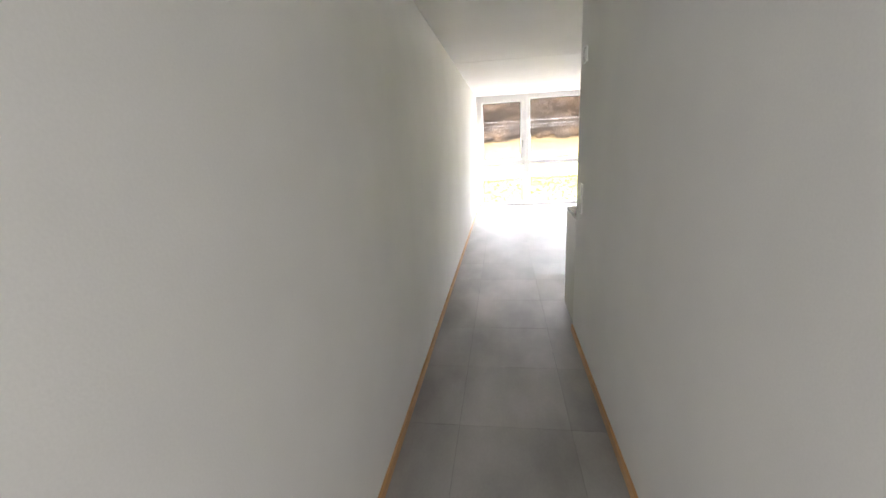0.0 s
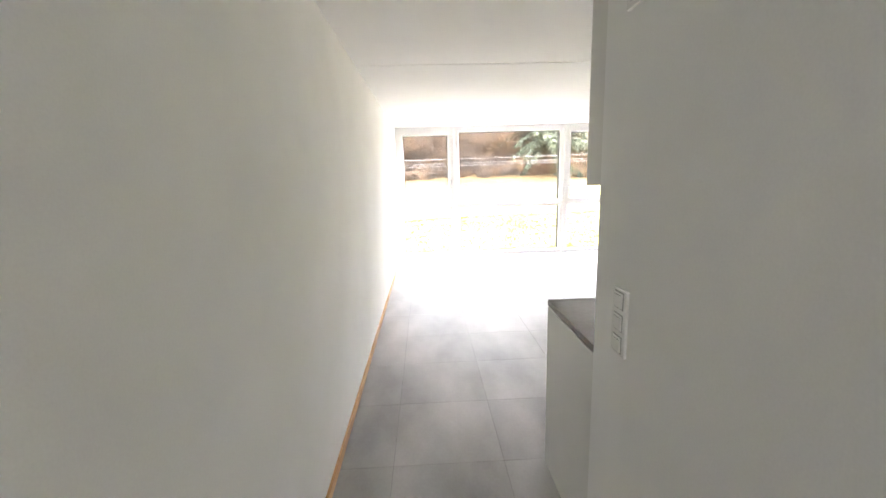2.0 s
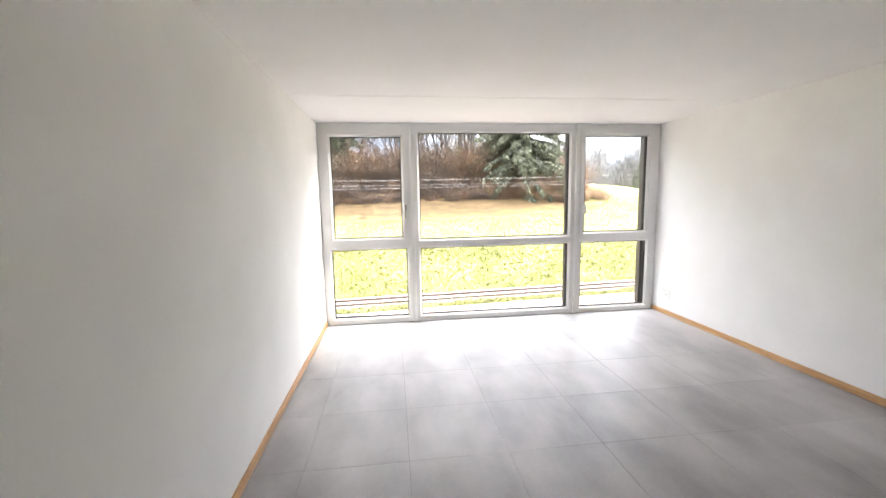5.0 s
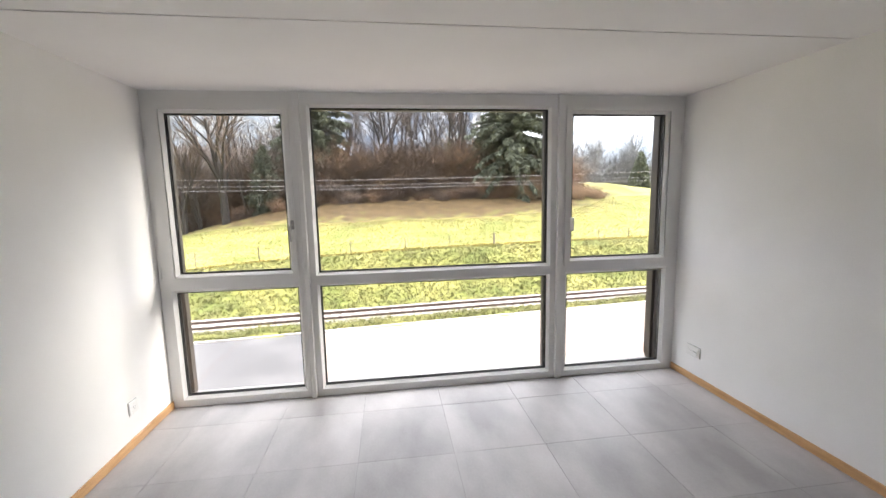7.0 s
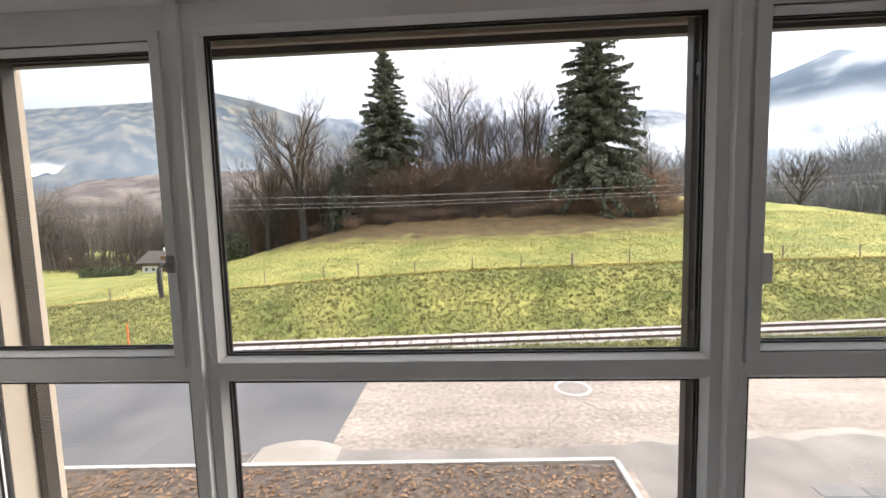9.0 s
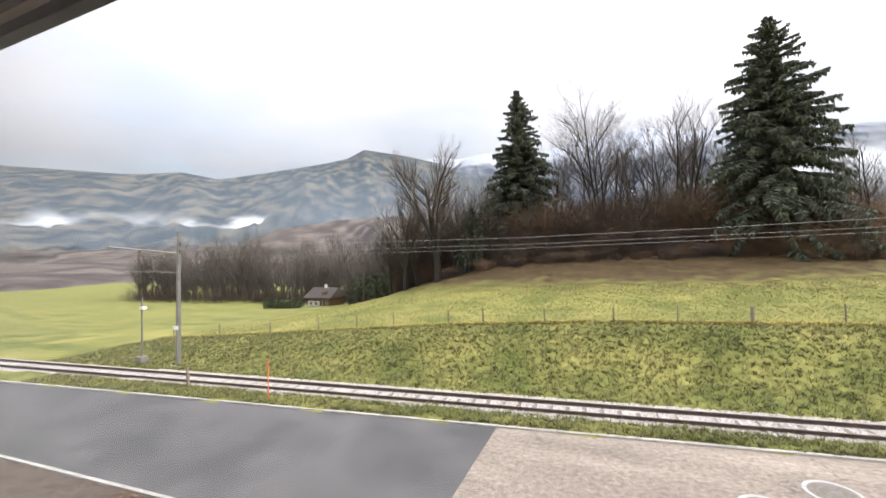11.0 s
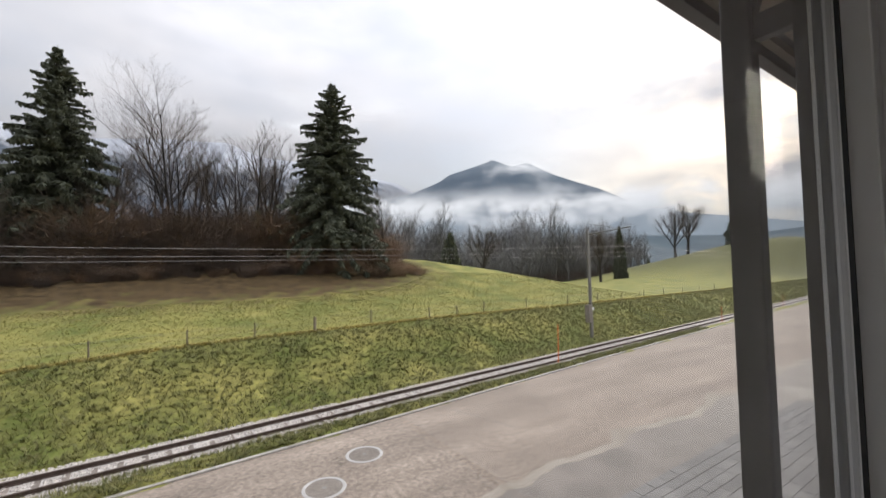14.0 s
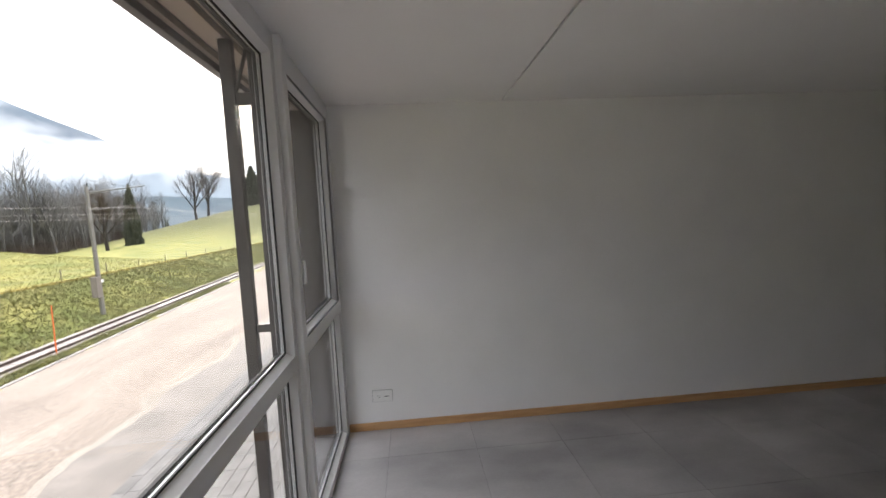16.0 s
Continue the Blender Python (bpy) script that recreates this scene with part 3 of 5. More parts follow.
g.box(W + 0.26, 16.0, -12.0, 0.09, -3.3, 5.6)
g.box(-9.4, 16.4, -12.4, 0.9, 5.6, 5.85)
g.box(-9.4, 16.4, -12.4, -12.0, -3.3, 5.6)
g.box(-0.26, W + 0.26, -12.0, 0.09, 2.75, 5.6)
g.box(1.25, W + 0.26, -12.0, KY - 0.16, -0.3, 2.75)
g.box(-0.26, W + 0.26, -12.0, 0.09, -3.3, -0.31)
solid("building_shell", g, M_RENDER, "plain rendered body of the apartment house", "building", "structure")
solid("window_sill", Geo().cbox(0.0, W, 0.096, 0.34, -0.07, -0.022, 0.006), M_SILL, "pale concrete outer window sill", "window sill", "structure")
head = thing("blind_box", "boxed window head with slots for the outdoor blinds", "blind box", kind="structure")
part("soffit", Geo().box(0.0, W, 0.098, 0.17, 2.415, 2.56).box(0.0, W, 0.20, 0.29, 2.41, 2.56).box(0.0, W, 0.32, 0.345, 2.40, 2.56), M_RENDER, head, "beige strips of the soffit")
part("slot", Geo().box(0.0, W, 0.17, 0.20, 2.44, 2.56).box(0.0, W, 0.29, 0.32, 2.43, 2.56), M_DARKMETAL, head, "dark slot of the blind")
part("head_rail", Geo().cbox(0.001, W - 0.001, 0.346, 0.385, 2.365, 2.555, 0.003), M_DARKMETAL, head, "dark rail under the head")


def blind_guide(x, side):
    """A slim upright guide rail outside the glass, tied back to the mullion."""
    t = thing("blind_guide", "slim dark metal guide rail for the outdoor blind", "blind guide", "blind guides", at=(x, 0.18, -0.008))
    part("rail", Geo().cbox(-0.02, 0.02, -0.022, 0.030, -0.013, 2.40, 0.004), M_DARKMETAL, t)
    for z in (1.14, 2.13):
        part("bracket", Geo().cbox(-0.012, 0.012, -0.085, -0.023, z, z + (0.035 if z < 2 else 0.05), 0.003), M_DARKMETAL, t)
    part("stay", Geo().tube([(0.0, -0.08, 2.37), (0.0, -0.02, 2.18)], [0.009, 0.009], 6), M_DARKMETAL, t)
    return t


guide = blind_guide(3.135, 1)
for x, m in ((0.022, 0), (W - 0.022, 0)):
    solid("side_guide", Geo().cbox(x - 0.02, x + 0.02, 0.27, 0.335, -0.021, 2.40, 0.004), M_DARKMETAL, "dark metal guide rail set against the reveal", "blind guide", group="blind guides")
# the east reveal's shade is put into the dark colour of this lining
solid("reveal_east", Geo().box(W - 0.012, W + 0.001, 0.098, 0.269, -0.007, 2.40).box(W - 0.012, W + 0.001, 0.336, 0.40, -0.007, 2.36), M_DARKMETAL, "dark lining with the reveal's shade put into its colour", "reveal", "structure")


# ---- electrical ----
def switch_plate(name, label, y, z, n, hgt, wid, x):
    """A white cover plate on the corridor wall with n rocker switches above one another."""
    t = thing(name, label, "switch", at=(x, y, z))
    part("plate", Geo().cbox(-0.009, 0.0, -wid / 2, wid / 2, -hgt / 2, hgt / 2, 0.003), M_PLASTIC, t)
    step = hgt / max(n, 1)
    for i in range(n):
        zc = -hgt / 2 + step * (i + 0.5)
        # grey rim imitates the shading at the rocker's edges
        part("rocker_joint", Geo().box(-0.0105, -0.0088, -wid * 0.31, wid * 0.31, zc - step * 0.39, zc + step * 0.39), M_EDGE_SHADE, t, "grey rim painted as shade round the rocker")
        r = part("rocker", Geo().cbox(-0.0145, -0.0092, -wid * 0.27, wid * 0.27, zc - step * 0.34, zc + step * 0.34, 0.002), M_PLASTIC, t)
        part("joint", Geo().box(-0.0149, -0.0146, -wid * 0.27 + 0.004, wid * 0.27 - 0.004, zc + step * 0.24, zc + step * 0.255), M_SLOT, r)
    return t


switch_plate("light_switch", "white plate with three rocker switches on the corridor wall", -6.585, 1.10, 3, 0.205, 0.085, 1.10)
th = thing("thermostat", "small white wall plate high on the corridor wall", "wall plate", at=(1.10, -6.585, 2.02))
part("plate", Geo().cbox(-0.010, 0.0, -0.045, 0.045, -0.045, 0.045, 0.003), M_PLASTIC, th)
part("cover", Geo().cbox(-0.016, -0.0102, -0.028, 0.028, -0.028, 0.028, 0.002), M_PLASTIC, th)
part("dial", Geo().tube([(-0.0165, 0, 0.0), (-0.0205, 0, 0.0)], [0.010, 0.009], 12), M_PLASTIC, th)


def socket(y, z, x, d, wid, label):
    """A three-pole socket plate; d is the way out of the wall along x."""
    t = thing("wall_socket", label, "socket", at=(x, y, z))
    lo, hi = sorted((0.0, 0.010 * d))
    part("plate", Geo().cbox(lo, hi, -wid / 2, wid / 2, -0.043, 0.043, 0.003), M_PLASTIC, t)
    # grey rim behind the plate imitates a shadow line round it
    part("seam", Geo().box(*sorted((0.0002 * d, 0.0035 * d)), -wid / 2 - 0.003, wid / 2 + 0.003, -0.046, 0.046), M_EDGE_SHADE, t, "grey rim painted as shadow round the plate")
    for cy in ((0.0,) if wid < 0.1 else (0.026,)):
        lo, hi = sorted((0.0102 * d, 0.0125 * d))
        f = part("face", Geo().cbox(lo, hi, cy - 0.025, cy + 0.025, -0.025, 0.025, 0.001), M_PLASTIC, t)
        for hy, hz in ((-0.009, 0.004), (0.009, 0.004), (0.0, -0.008)):
            part("hole", Geo().tube([(0.0126 * d, cy + hy, hz), (0.0130 * d, cy + hy, hz)], [0.003, 0.003], 8), M_SLOT, f)
    if wid > 0.1:
        lo, hi = sorted((0.0102 * d, 0.016 * d))
        c = part("data_cover", Geo().cbox(lo, hi, -0.055, -0.008, -0.024, 0.024, 0.002), M_PLASTIC, t)
        part("data_slot", Geo().box(*sorted((0.0161 * d, 0.0165 * d)), -0.05, -0.014, -0.003, 0.002), M_SLOT, c)
    return t


socket(-0.265, 0.265, W, -1, 0.148, "white double socket plate low on the wall by the window")
socket(-0.47, 0.265, 0.0, 1, 0.085, "white single socket plate low on the wall by the window")

# ceiling lamp point: a hook with loose wires
lp = thing("lamp_hook", "bare ceiling hook with loose lamp wires and connector", "lamp point", at=(2.18, -4.235, H))
lp.scale = (0.6, 0.6, 0.6)
part("rose", Geo().tube([(0, 0, 0.0), (0, 0, -0.012)], [0.02, 0.014], 10), M_WIRE_B, lp)
part("hook", Geo().tube([(0.0, 0, -0.01), (0.0, 0, -0.035), (0.012, 0, -0.05), (0.026, 0, -0.042), (0.026, 0, -0.028)], [0.003] * 5, 6), M_WIRE_B, lp)
part("wire", Geo().tube([(-0.004, 0, -0.01), (-0.02, 0.005, -0.05), (-0.012, 0.01, -0.085), (0.0, 0.004, -0.10)], [0.003] * 4, 5), M_WIRE_B, lp)
part("wire", Geo().tube([(0.004, 0, -0.01), (-0.006, -0.008, -0.045), (0.01, -0.01, -0.08)], [0.003] * 3, 5), M_PLASTIC, lp, "white wire")
part("connector", Geo().cbox(-0.016, 0.012, -0.008, 0.008, -0.118, -0.094, 0.003), M_PLASTIC, lp, "white connector block")


# ---- kitchen units beside the corridor's end ----
KX, KF = 1.152, -5.79
def base_unit(x0, x1):
    t = thing("base_cabinet", "white kitchen base unit with three plain drawers", "cabinet", "kitchen units", at=(x0, KY, 0))
    w, d = x1 - x0, KF - KY
    part("carcass", Geo().box(0.0, w, 0.006, d - 0.004, 0.10, 0.878), M_CABINET, t)
    part("plinth", Geo().box(0.001, w, 0.006, d - 0.065, 0.0015, 0.10), M_CABINET, t)
    for z0, z1 in ((0.105, 0.36), (0.385, 0.635), (0.66, 0.865)):
        part("drawer_front", Geo().cbox(0.003, w - 0.002, d - 0.003, d + 0.016, z0, z1, 0.002), M_CABINET, t)
    return t


base_unit(KX, KX + 0.6)
base_unit(KX + 0.602, KX + 1.202)
part("unit_end", Geo().cbox(1.126, KX - 0.001, KY + 0.004, KF + 0.012, 0.0015, 0.878, 0.002), M_CABINET, None)
tagged(bpy.data.objects["unit_end"], "plain white end board of the kitchen units", "end board")
ct = thing("worktop", "slim grey-brown kitchen worktop", "worktop", at=(0, 0, 0))
part("slab", Geo().cbox(1.130, KX + 1.202, KY + 0.003, KF + 0.03, 0.879, 0.910, 0.003), M_COUNTER, ct)
hob = thing("ceramic_hob", "black glass hob with a thin steel frame set in the worktop", "hob", at=(1.48, KF - 0.32, 0.9105))
part("trim", Geo().box(0, 0.58, 0, 0.012, 0, 0.006).box(0, 0.58, 0.288, 0.30, 0, 0.006).box(0, 0.012, 0.012, 0.288, 0, 0.006).box(0.568, 0.58, 0.012, 0.288, 0, 0.006), M_STEEL, hob, "brushed steel frame")
part("glass", Geo().box(0.0125, 0.5675, 0.0125, 0.2875, 0, 0.004), M_HOB, hob, "black ceramic glass")
def wall_unit(x0, x1):
    t = thing("wall_cabinet", "plain white kitchen wall cabinet", "cabinet", "kitchen units", at=(x0, KY, 1.50))
    part("body", Geo().cbox(0, x1 - x0, 0.004, 0.19, 0, 0.88, 0.002), M_CABINET, t)
    part("door", Geo().cbox(0.002, x1 - x0 - 0.002, 0.1905, 0.21, -0.004, 0.878, 0.002), M_CABINET, t)


wall_unit(1.135, 1.71)
wall_unit(1.712, 2.31)

# ---- outdoors: levels and lines ----
ROAD = -2.9


def y_rail(x):
    return 11.72 + 0.083 * x


def y_kerb(x):
    return 10.5 + 0.1 * x if x < 20 else 12.5 + 0.083 * (x - 20)


CREST_X = [-60, -26, -16, -5, 2.6, 8, 15, 29, 60, 140]
CREST_Z = [-4.0, -2.95, -2.3, -1.55, -1.27, -1.25, -1.22, -1.4, -1.6, -1.6]


def y_crest(x):
    return 19.0 + 0.09 * x


def smooth(a, b, v):
    t = min(1.0, max(0.0, (v - a) / (b - a)))
    return t * t * (3 - 2 * t)


def ground_z(x, y):
    """Height of the land: the rail bed, the bank, the pasture, the wooded mound and the hills to the side."""
    yr, yk, yc = y_rail(x), y_kerb(x), y_crest(x)
    if abs(x) > 150:
        yr, yk, yc = y_rail(math.copysign(150, x)), y_kerb(math.copysign(150, x)), y_crest(math.copysign(150, x))
    zc = float(np.interp(x, CREST_X, CREST_Z))
    if y < yk + 0.06:
        return -2.98
    if y < yr - 0.26:
        return -2.835 + 0.02 * math.sin(x * 1.7)
    yb = yr + 1.48
    if y < yb:
        return -2.93
    if y < yc:
        t = (y - yb) / (yc - yb)
        f = t + 0.10 * math.sin(2 * math.pi * t) * -0.6
        z = -2.93 + (zc + 2.93) * f
        return z + 0.05 * noise.noise((x * 0.6, y * 0.6, 0.0)) * smooth(0, 0.2, t) * (1 - smooth(0.85, 1, t))
    d = y - yc
    slope = -0.075 + 0.145 * smooth(-36, -6, x) + 0.03 * smooth(18, 34, x) - 0.105 * smooth(40, 56, x)
    lim = 30 - 10 * smooth(28, 46, x)
    z = zc + slope * (min(d, lim) + 0.55 * max(0.0, min(d - lim, 30)) * (1 - smooth(24, 42, x)))
    z -= 0.07 * max(0.0, d - lim) * smooth(26, 46, x)
    z += 3.2 * math.exp(-0.5 * ((x - 6) / (21 if x > 6 else 17)) ** 2 - 0.5 * ((y - 52) / 9) ** 2)
    if d > 45:
        z = z + (max(-9.0, min(z, -4.0)) - z) * smooth(45, 110, d)
    z += 16.0 * math.exp(-0.5 * ((x - 228) / 58) ** 2 - 0.5 * ((y - 66) / 40) ** 2) * smooth(3, 30, d)
    return z + 0.10 * noise.noise((x * 0.25, y * 0.25, 3.0)) * smooth(0, 6, d)


def axis(stops):
    out = []
    for (a0, b0, s) in stops:
        n = max(1, int(round((b0 - a0) / s)))
        out += [a0 + (b0 - a0) * i / n for i in range(n)]
    return out + [stops[-1][1]]


xs = axis([(-4500, -500, 800), (-500, -100, 50), (-100, -30, 5), (-30, 50, 0.8), (50, 110, 3), (110, 300, 12), (300, 4500, 700)])
ys = axis([(-600, -20, 100), (-20, 8, 4), (8, 36, 0.4), (36, 70, 1.2), (70, 130, 5), (130, 500, 40), (500, 4500, 800)])
g = Geo()
for y in ys:
    for x in xs:
        g.v.append((x, y, ground_z(x, y)))
nx = len(xs)
for j in range(len(ys) - 1):
    for i in range(nx - 1):
        k = j * nx + i
        g.f.append((k, k + 1, k + nx + 1, k + nx))
solid("ground", g, M_GROUND, "rolling green and yellow winter pasture with a railway bank and wooded mound", "ground", "structure", smooth=True)


def strip(name, x0, x1, n, lo, hi, z, material, label, category):
    """A flat paved sheet between two lines y = lo(x) and y = hi(x)."""
    g = Geo()
    for i in range(n + 1):
        x = x0 + (x1 - x0) * i / n
        g.v += [(x, lo(x), z), (x, hi(x), z), (x, lo(x), z - 0.06), (x, hi(x), z - 0.06)]
    for i in range(n):
        k = 4 * i
        g.f += [(k, k + 4, k + 5, k + 1), (k + 2, k + 6, k + 4, k), (k + 1, k + 5, k + 7, k + 3)]
    return solid(name, g, material, label, category, "structure")


strip("road", -0.54, 120, 120, lambda x: 0.6, y_kerb, ROAD, M_ASPH, "light grey worn asphalt yard with darker stains", "road")
strip("road_new", -90, -0.54, 90, lambda x: 0.6, y_kerb, ROAD + 0.004, M_ASPH_NEW, "fresh dark grey asphalt road surface", "road")


def kerb_line(name, pts, wid, hgt, label, group):
    """A row of kerb stones along points; every stone a piece of its own."""
    t = thing(name, label, "kerb", group, kind="structure")
    for (xa, ya), (xb, yb) in zip(pts, pts[1:]):
        L = math.hypot(xb - xa, yb - ya)
        ob = part("kerb_stone", Geo().cbox(0.003, L - 0.003, -wid / 2, wid / 2, -0.1, hgt, 0.008), M_CURB, t)
        ob.matrix_local = pose(xa, ya, ROAD, 0, 0, math.degrees(math.atan2(yb - ya, xb - xa)))
    return t


kerb_line("kerb_far", [(x, y_kerb(x) + 0.05) for x in axis([(-30, 50, 1.0)])], 0.11, 0.05, "pale granite kerb between road and grass verge", "kerbs")
BED_X1 = 4.80
kerb_line("kerb_bed", [(x, 5.30 + 0.035 * x) for x in axis([(-14.0, BED_X1, 0.94)])], 0.09, 0.07, "pale concrete kerb along the planting bed", "kerbs")
kerb_line("kerb_bed_end", [(BED_X1, 5.43 - 0.9 * i) for i in range(6)], 0.09, 0.07, "pale concrete kerb at the end of the planting bed", "kerbs")
g = Geo()
bx = axis([(-14, BED_X1 - 0.05, 0.16)])
by = axis([(0.5, 5.3, 0.16)])
for y in by:
    for x in bx:
        yy = min(y, 5.25 + 0.035 * x)
        g.v.append((x, yy, ROAD + 0.035 + 0.05 * noise.noise((x * 2.3, yy * 2.3, 1.0)) + 0.04 * noise.noise((x * 6, yy * 6, 4.0))))
for j in range(len(by) - 1):
    for i in range(len(bx) - 1):
        k = j * len(bx) + i
        g.f.append((k, k + 1, k + len(bx) + 1, k + len(bx)))
solid("planting_bed", g, M_SOIL, "bare brown soil bed with bark mulch", "planting bed", "structure")
rnd = random.Random(11)
g = Geo()
for i in range(5200):
    x = rnd.uniform(-7, BED_X1 - 0.1)
    y = rnd.uniform(2.2, 5.2 + 0.035 * x)
    z = ROAD + 0.05 + 0.05 * noise.noise((x * 2.3, y * 2.3, 1.0))
    a, s, tl = rnd.uniform(0, 6.28), rnd.uniform(0.02, 0.06), rnd.uniform(-0.02, 0.03)
    c, d = math.cos(a) * s, math.sin(a) * s
    k = len(g.v)
    g.v += [(x - c, y - d, z), (x + d * 0.5, y - c * 0.5, z + 0.012), (x + c, y + d, z + tl), (x - d * 0.5, y + c * 0.5, z + 0.006)]
    g.f.append((k, k + 1, k + 2, k + 3))
solid("bark_chips", g, M_LEAF, "scattered reddish-brown bark chips on the soil", "bark chips", "stuff")

# darker and sandy patches of the yard, each with its own ragged edge
M_ASPH_DARKER = mat("darker_asphalt", (0.18, 0.162, 0.145), (0.28, 0.252, 0.226), 0.9, 0.72, 0.4, 40, fine=0.3, detail=8, rvar=0.12, spec=0.3)
M_SAND = mat("sandy_asphalt", (0.29, 0.257, 0.215), (0.37, 0.332, 0.285), 0.8, 0.9, 0.5, 30, fine=0.3, detail=8)


def ragged(x, seed, amp):
    return amp * noise.fractal((x * 0.35, seed, 0.0), 1.0, 2.0, 4)


strip("damp_yard", 5.0, 45, 160, lambda x: 0.7, lambda x: 6.05 + ragged(x, 3.0, 0.55) + 0.015 * x, ROAD + 0.003, M_ASPH_DARKER, "darker asphalt with a ragged edge before the building", "road")
strip("damp_gutter", -0.3, 4.99, 50, lambda x: 5.2, lambda x: 5.80 + 0.035 * x + ragged(x, 8.0, 0.22), ROAD + 0.003, M_ASPH_DARKER, "darker asphalt along the bed's kerb", "road")
strip("sandy_edge", 5.5, 45, 160, lambda x: 6.05 + ragged(x, 3.0, 0.55) + 0.015 * x, lambda x: 6.3 + ragged(x, 3.0, 0.5) + 1.3 * max(0.0, ragged(x, 21.0, 0.6)) + 0.015 * x, ROAD + 0.002, M_SAND, "strip of washed-out sand on the asphalt", "road")
strip("asphalt_patch", -1.9, -0.3, 24, lambda x: 5.35, lambda x: 5.9 + 0.25 * math.sin((x + 1.9) * 2.0) + ragged(x, 31.0, 0.1), ROAD + 0.0075, M_SAND, "pale mended patch at the asphalt joint", "road")
strip("old_road_joint", 9.6, 10.4, 12, lambda x: 8.6 + (10.4 - x) * 3.4 - 0.05, lambda x: 8.6 + (10.4 - x) * 3.4 + 0.10, ROAD + 0.002, M_ASPH_DARKER, "dark tarred seam across the asphalt", "road")

# drain grate in the gutter, manholes in the road
def manhole(x, y):
    t = thing("manhole_cover", "round cast iron manhole cover in a pale concrete ring", "manhole", "manholes", at=(x, y, ROAD))
    g = Geo()
    n = 40
    for r, z in ((0.46, 0.0), (0.455, 0.008), (0.385, 0.008), (0.38, 0.0)):
        g.v += [(r * math.cos(2 * math.pi * i / n), r * math.sin(2 * math.pi * i / n), z) for i in range(n)]
    for q in range(3):
        for i in range(n):
            g.f.append((q * n + i, q * n + (i + 1) % n, (q + 1) * n + (i + 1) % n, (q + 1) * n + i))
    part("ring", g, M_CONCRETE, t, "pale concrete ring")
    c = part("cover", Geo().tube([(0, 0, -0.02), (0, 0, 0.005)], [0.375, 0.375], 40), M_IRON, t, "dark cast iron cover")
    for i in range(-5, 6):
        w = math.sqrt(max(0.0, 0.32 ** 2 - (i * 0.058) ** 2))
        part("rib", Geo().box(-w, w, i * 0.058 - 0.010, i * 0.058 + 0.010, 0.0052, 0.009), M_IRON, c)
    part("lifting_eye", Geo().tube([(0, 0, 0.006), (0, 0, 0.013)], [0.05, 0.045], 12), M_GALV, c)
    return t


mh = manhole(6.16, 9.55)
copy_thing(mh, pose(4.86, 8.57, ROAD, 0, 0, 35))
gr = thing("drain_grate", "iron drain grate in the gutter beside the kerb", "drain grate", at=(-2.24, 5.47, ROAD + 0.005))
part("grate_frame", Geo().box(-0.3, 0.3, -0.2, -0.17, 0, 0.012).box(-0.3, 0.3, 0.17, 0.2, 0, 0.012).box(-0.3, -0.27, -0.17, 0.17, 0, 0.012).box(0.27, 0.3, -0.17, 0.17, 0, 0.012), M_IRON, gr)
for i in range(9):
    part("bar", Geo().box(-0.269, 0.269, -0.155 + i * 0.036, -0.138 + i * 0.036, 0.001, 0.010), M_IRON, gr)

# ---- railway ----
track = thing("railway_track", "single narrow railway track on pale ballast", "railway track", at=(0, 0, 0))
GAUGE = 0.76
TA = math.degrees(math.atan(0.083))
ny = math.cos(radians(TA))
for off in (0.0, GAUGE):
    g = Geo()
    prof = [(-0.05, 0.0), (0.05, 0.0), (0.05, 0.010), (0.010, 0.022), (0.010, 0.075), (0.027, 0.083), (0.027, 0.105), (-0.027, 0.105), (-0.027, 0.083), (-0.010, 0.075), (-0.010, 0.022), (-0.05, 0.010)]
    stn = axis([(-90, 150, 12)])
    for x in stn:
        g.v += [(x, y_rail(x) + off / ny + a0, -2.845 + b0) for a0, b0 in prof]
    m0 = len(prof)
    for i in range(len(stn) - 1):
        for q in range(m0):
            r = (q + 1) % m0
            g.f.append((i * m0 + q, i * m0 + r, (i + 1) * m0 + r, (i + 1) * m0 + q))
    part("rail", g, M_RAIL, track, "rust-brown steel rail")
sl = Geo().cbox(-0.075, 0.075, -0.22, GAUGE + 0.24, -0.1, 0.0, 0.012).mesh("sleeper", M_SLEEPER)
for i in range(230):
    x = -24 + i * 0.475
    o = new("sleeper", sl)
    o.parent = track
    o.matrix_local = pose(x, y_rail(x), -2.848 - rnd.uniform(0, 0.008), 0, 0, TA + rnd.uniform(-1, 1))
g = Geo()
bs = axis([(-90, -24, 6), (-24, 60, 0.5), (60, 150, 6)])
offs = [-0.32, -0.20, 0.1, 0.4, 0.66, 0.84, 1.12, 1.35]
for x in bs:
    for o in offs:
        z = -2.90 if o in (-0.32, 1.35) else (-2.825 if o in (0.84, 1.12) else -2.856)
        g.v.append((x, y_rail(x) + o, z + 0.012 * noise.noise((x * 5, o * 5, 0))))
n0 = len(offs)
for i in range(len(bs) - 1):
    for q in range(n0 - 1):
        k = i * n0 + q
        g.f.append((k, k + n0, k + n0 + 1, k + 1))
solid("ballast_bed", g, M_STONE, "pale grey crushed stone ballast bed", "ballast", "structure")
g = Geo()
OCT = [(1, 0, 0), (0, 1, 0), (-1, 0, 0), (0, -1, 0), (0, 0, 1), (0, 0, -1)]
OF = [(0, 1, 4), (1, 2, 4), (2, 3, 4), (3, 0, 4), (1, 0, 5), (2, 1, 5), (3, 2, 5), (0, 3, 5)]
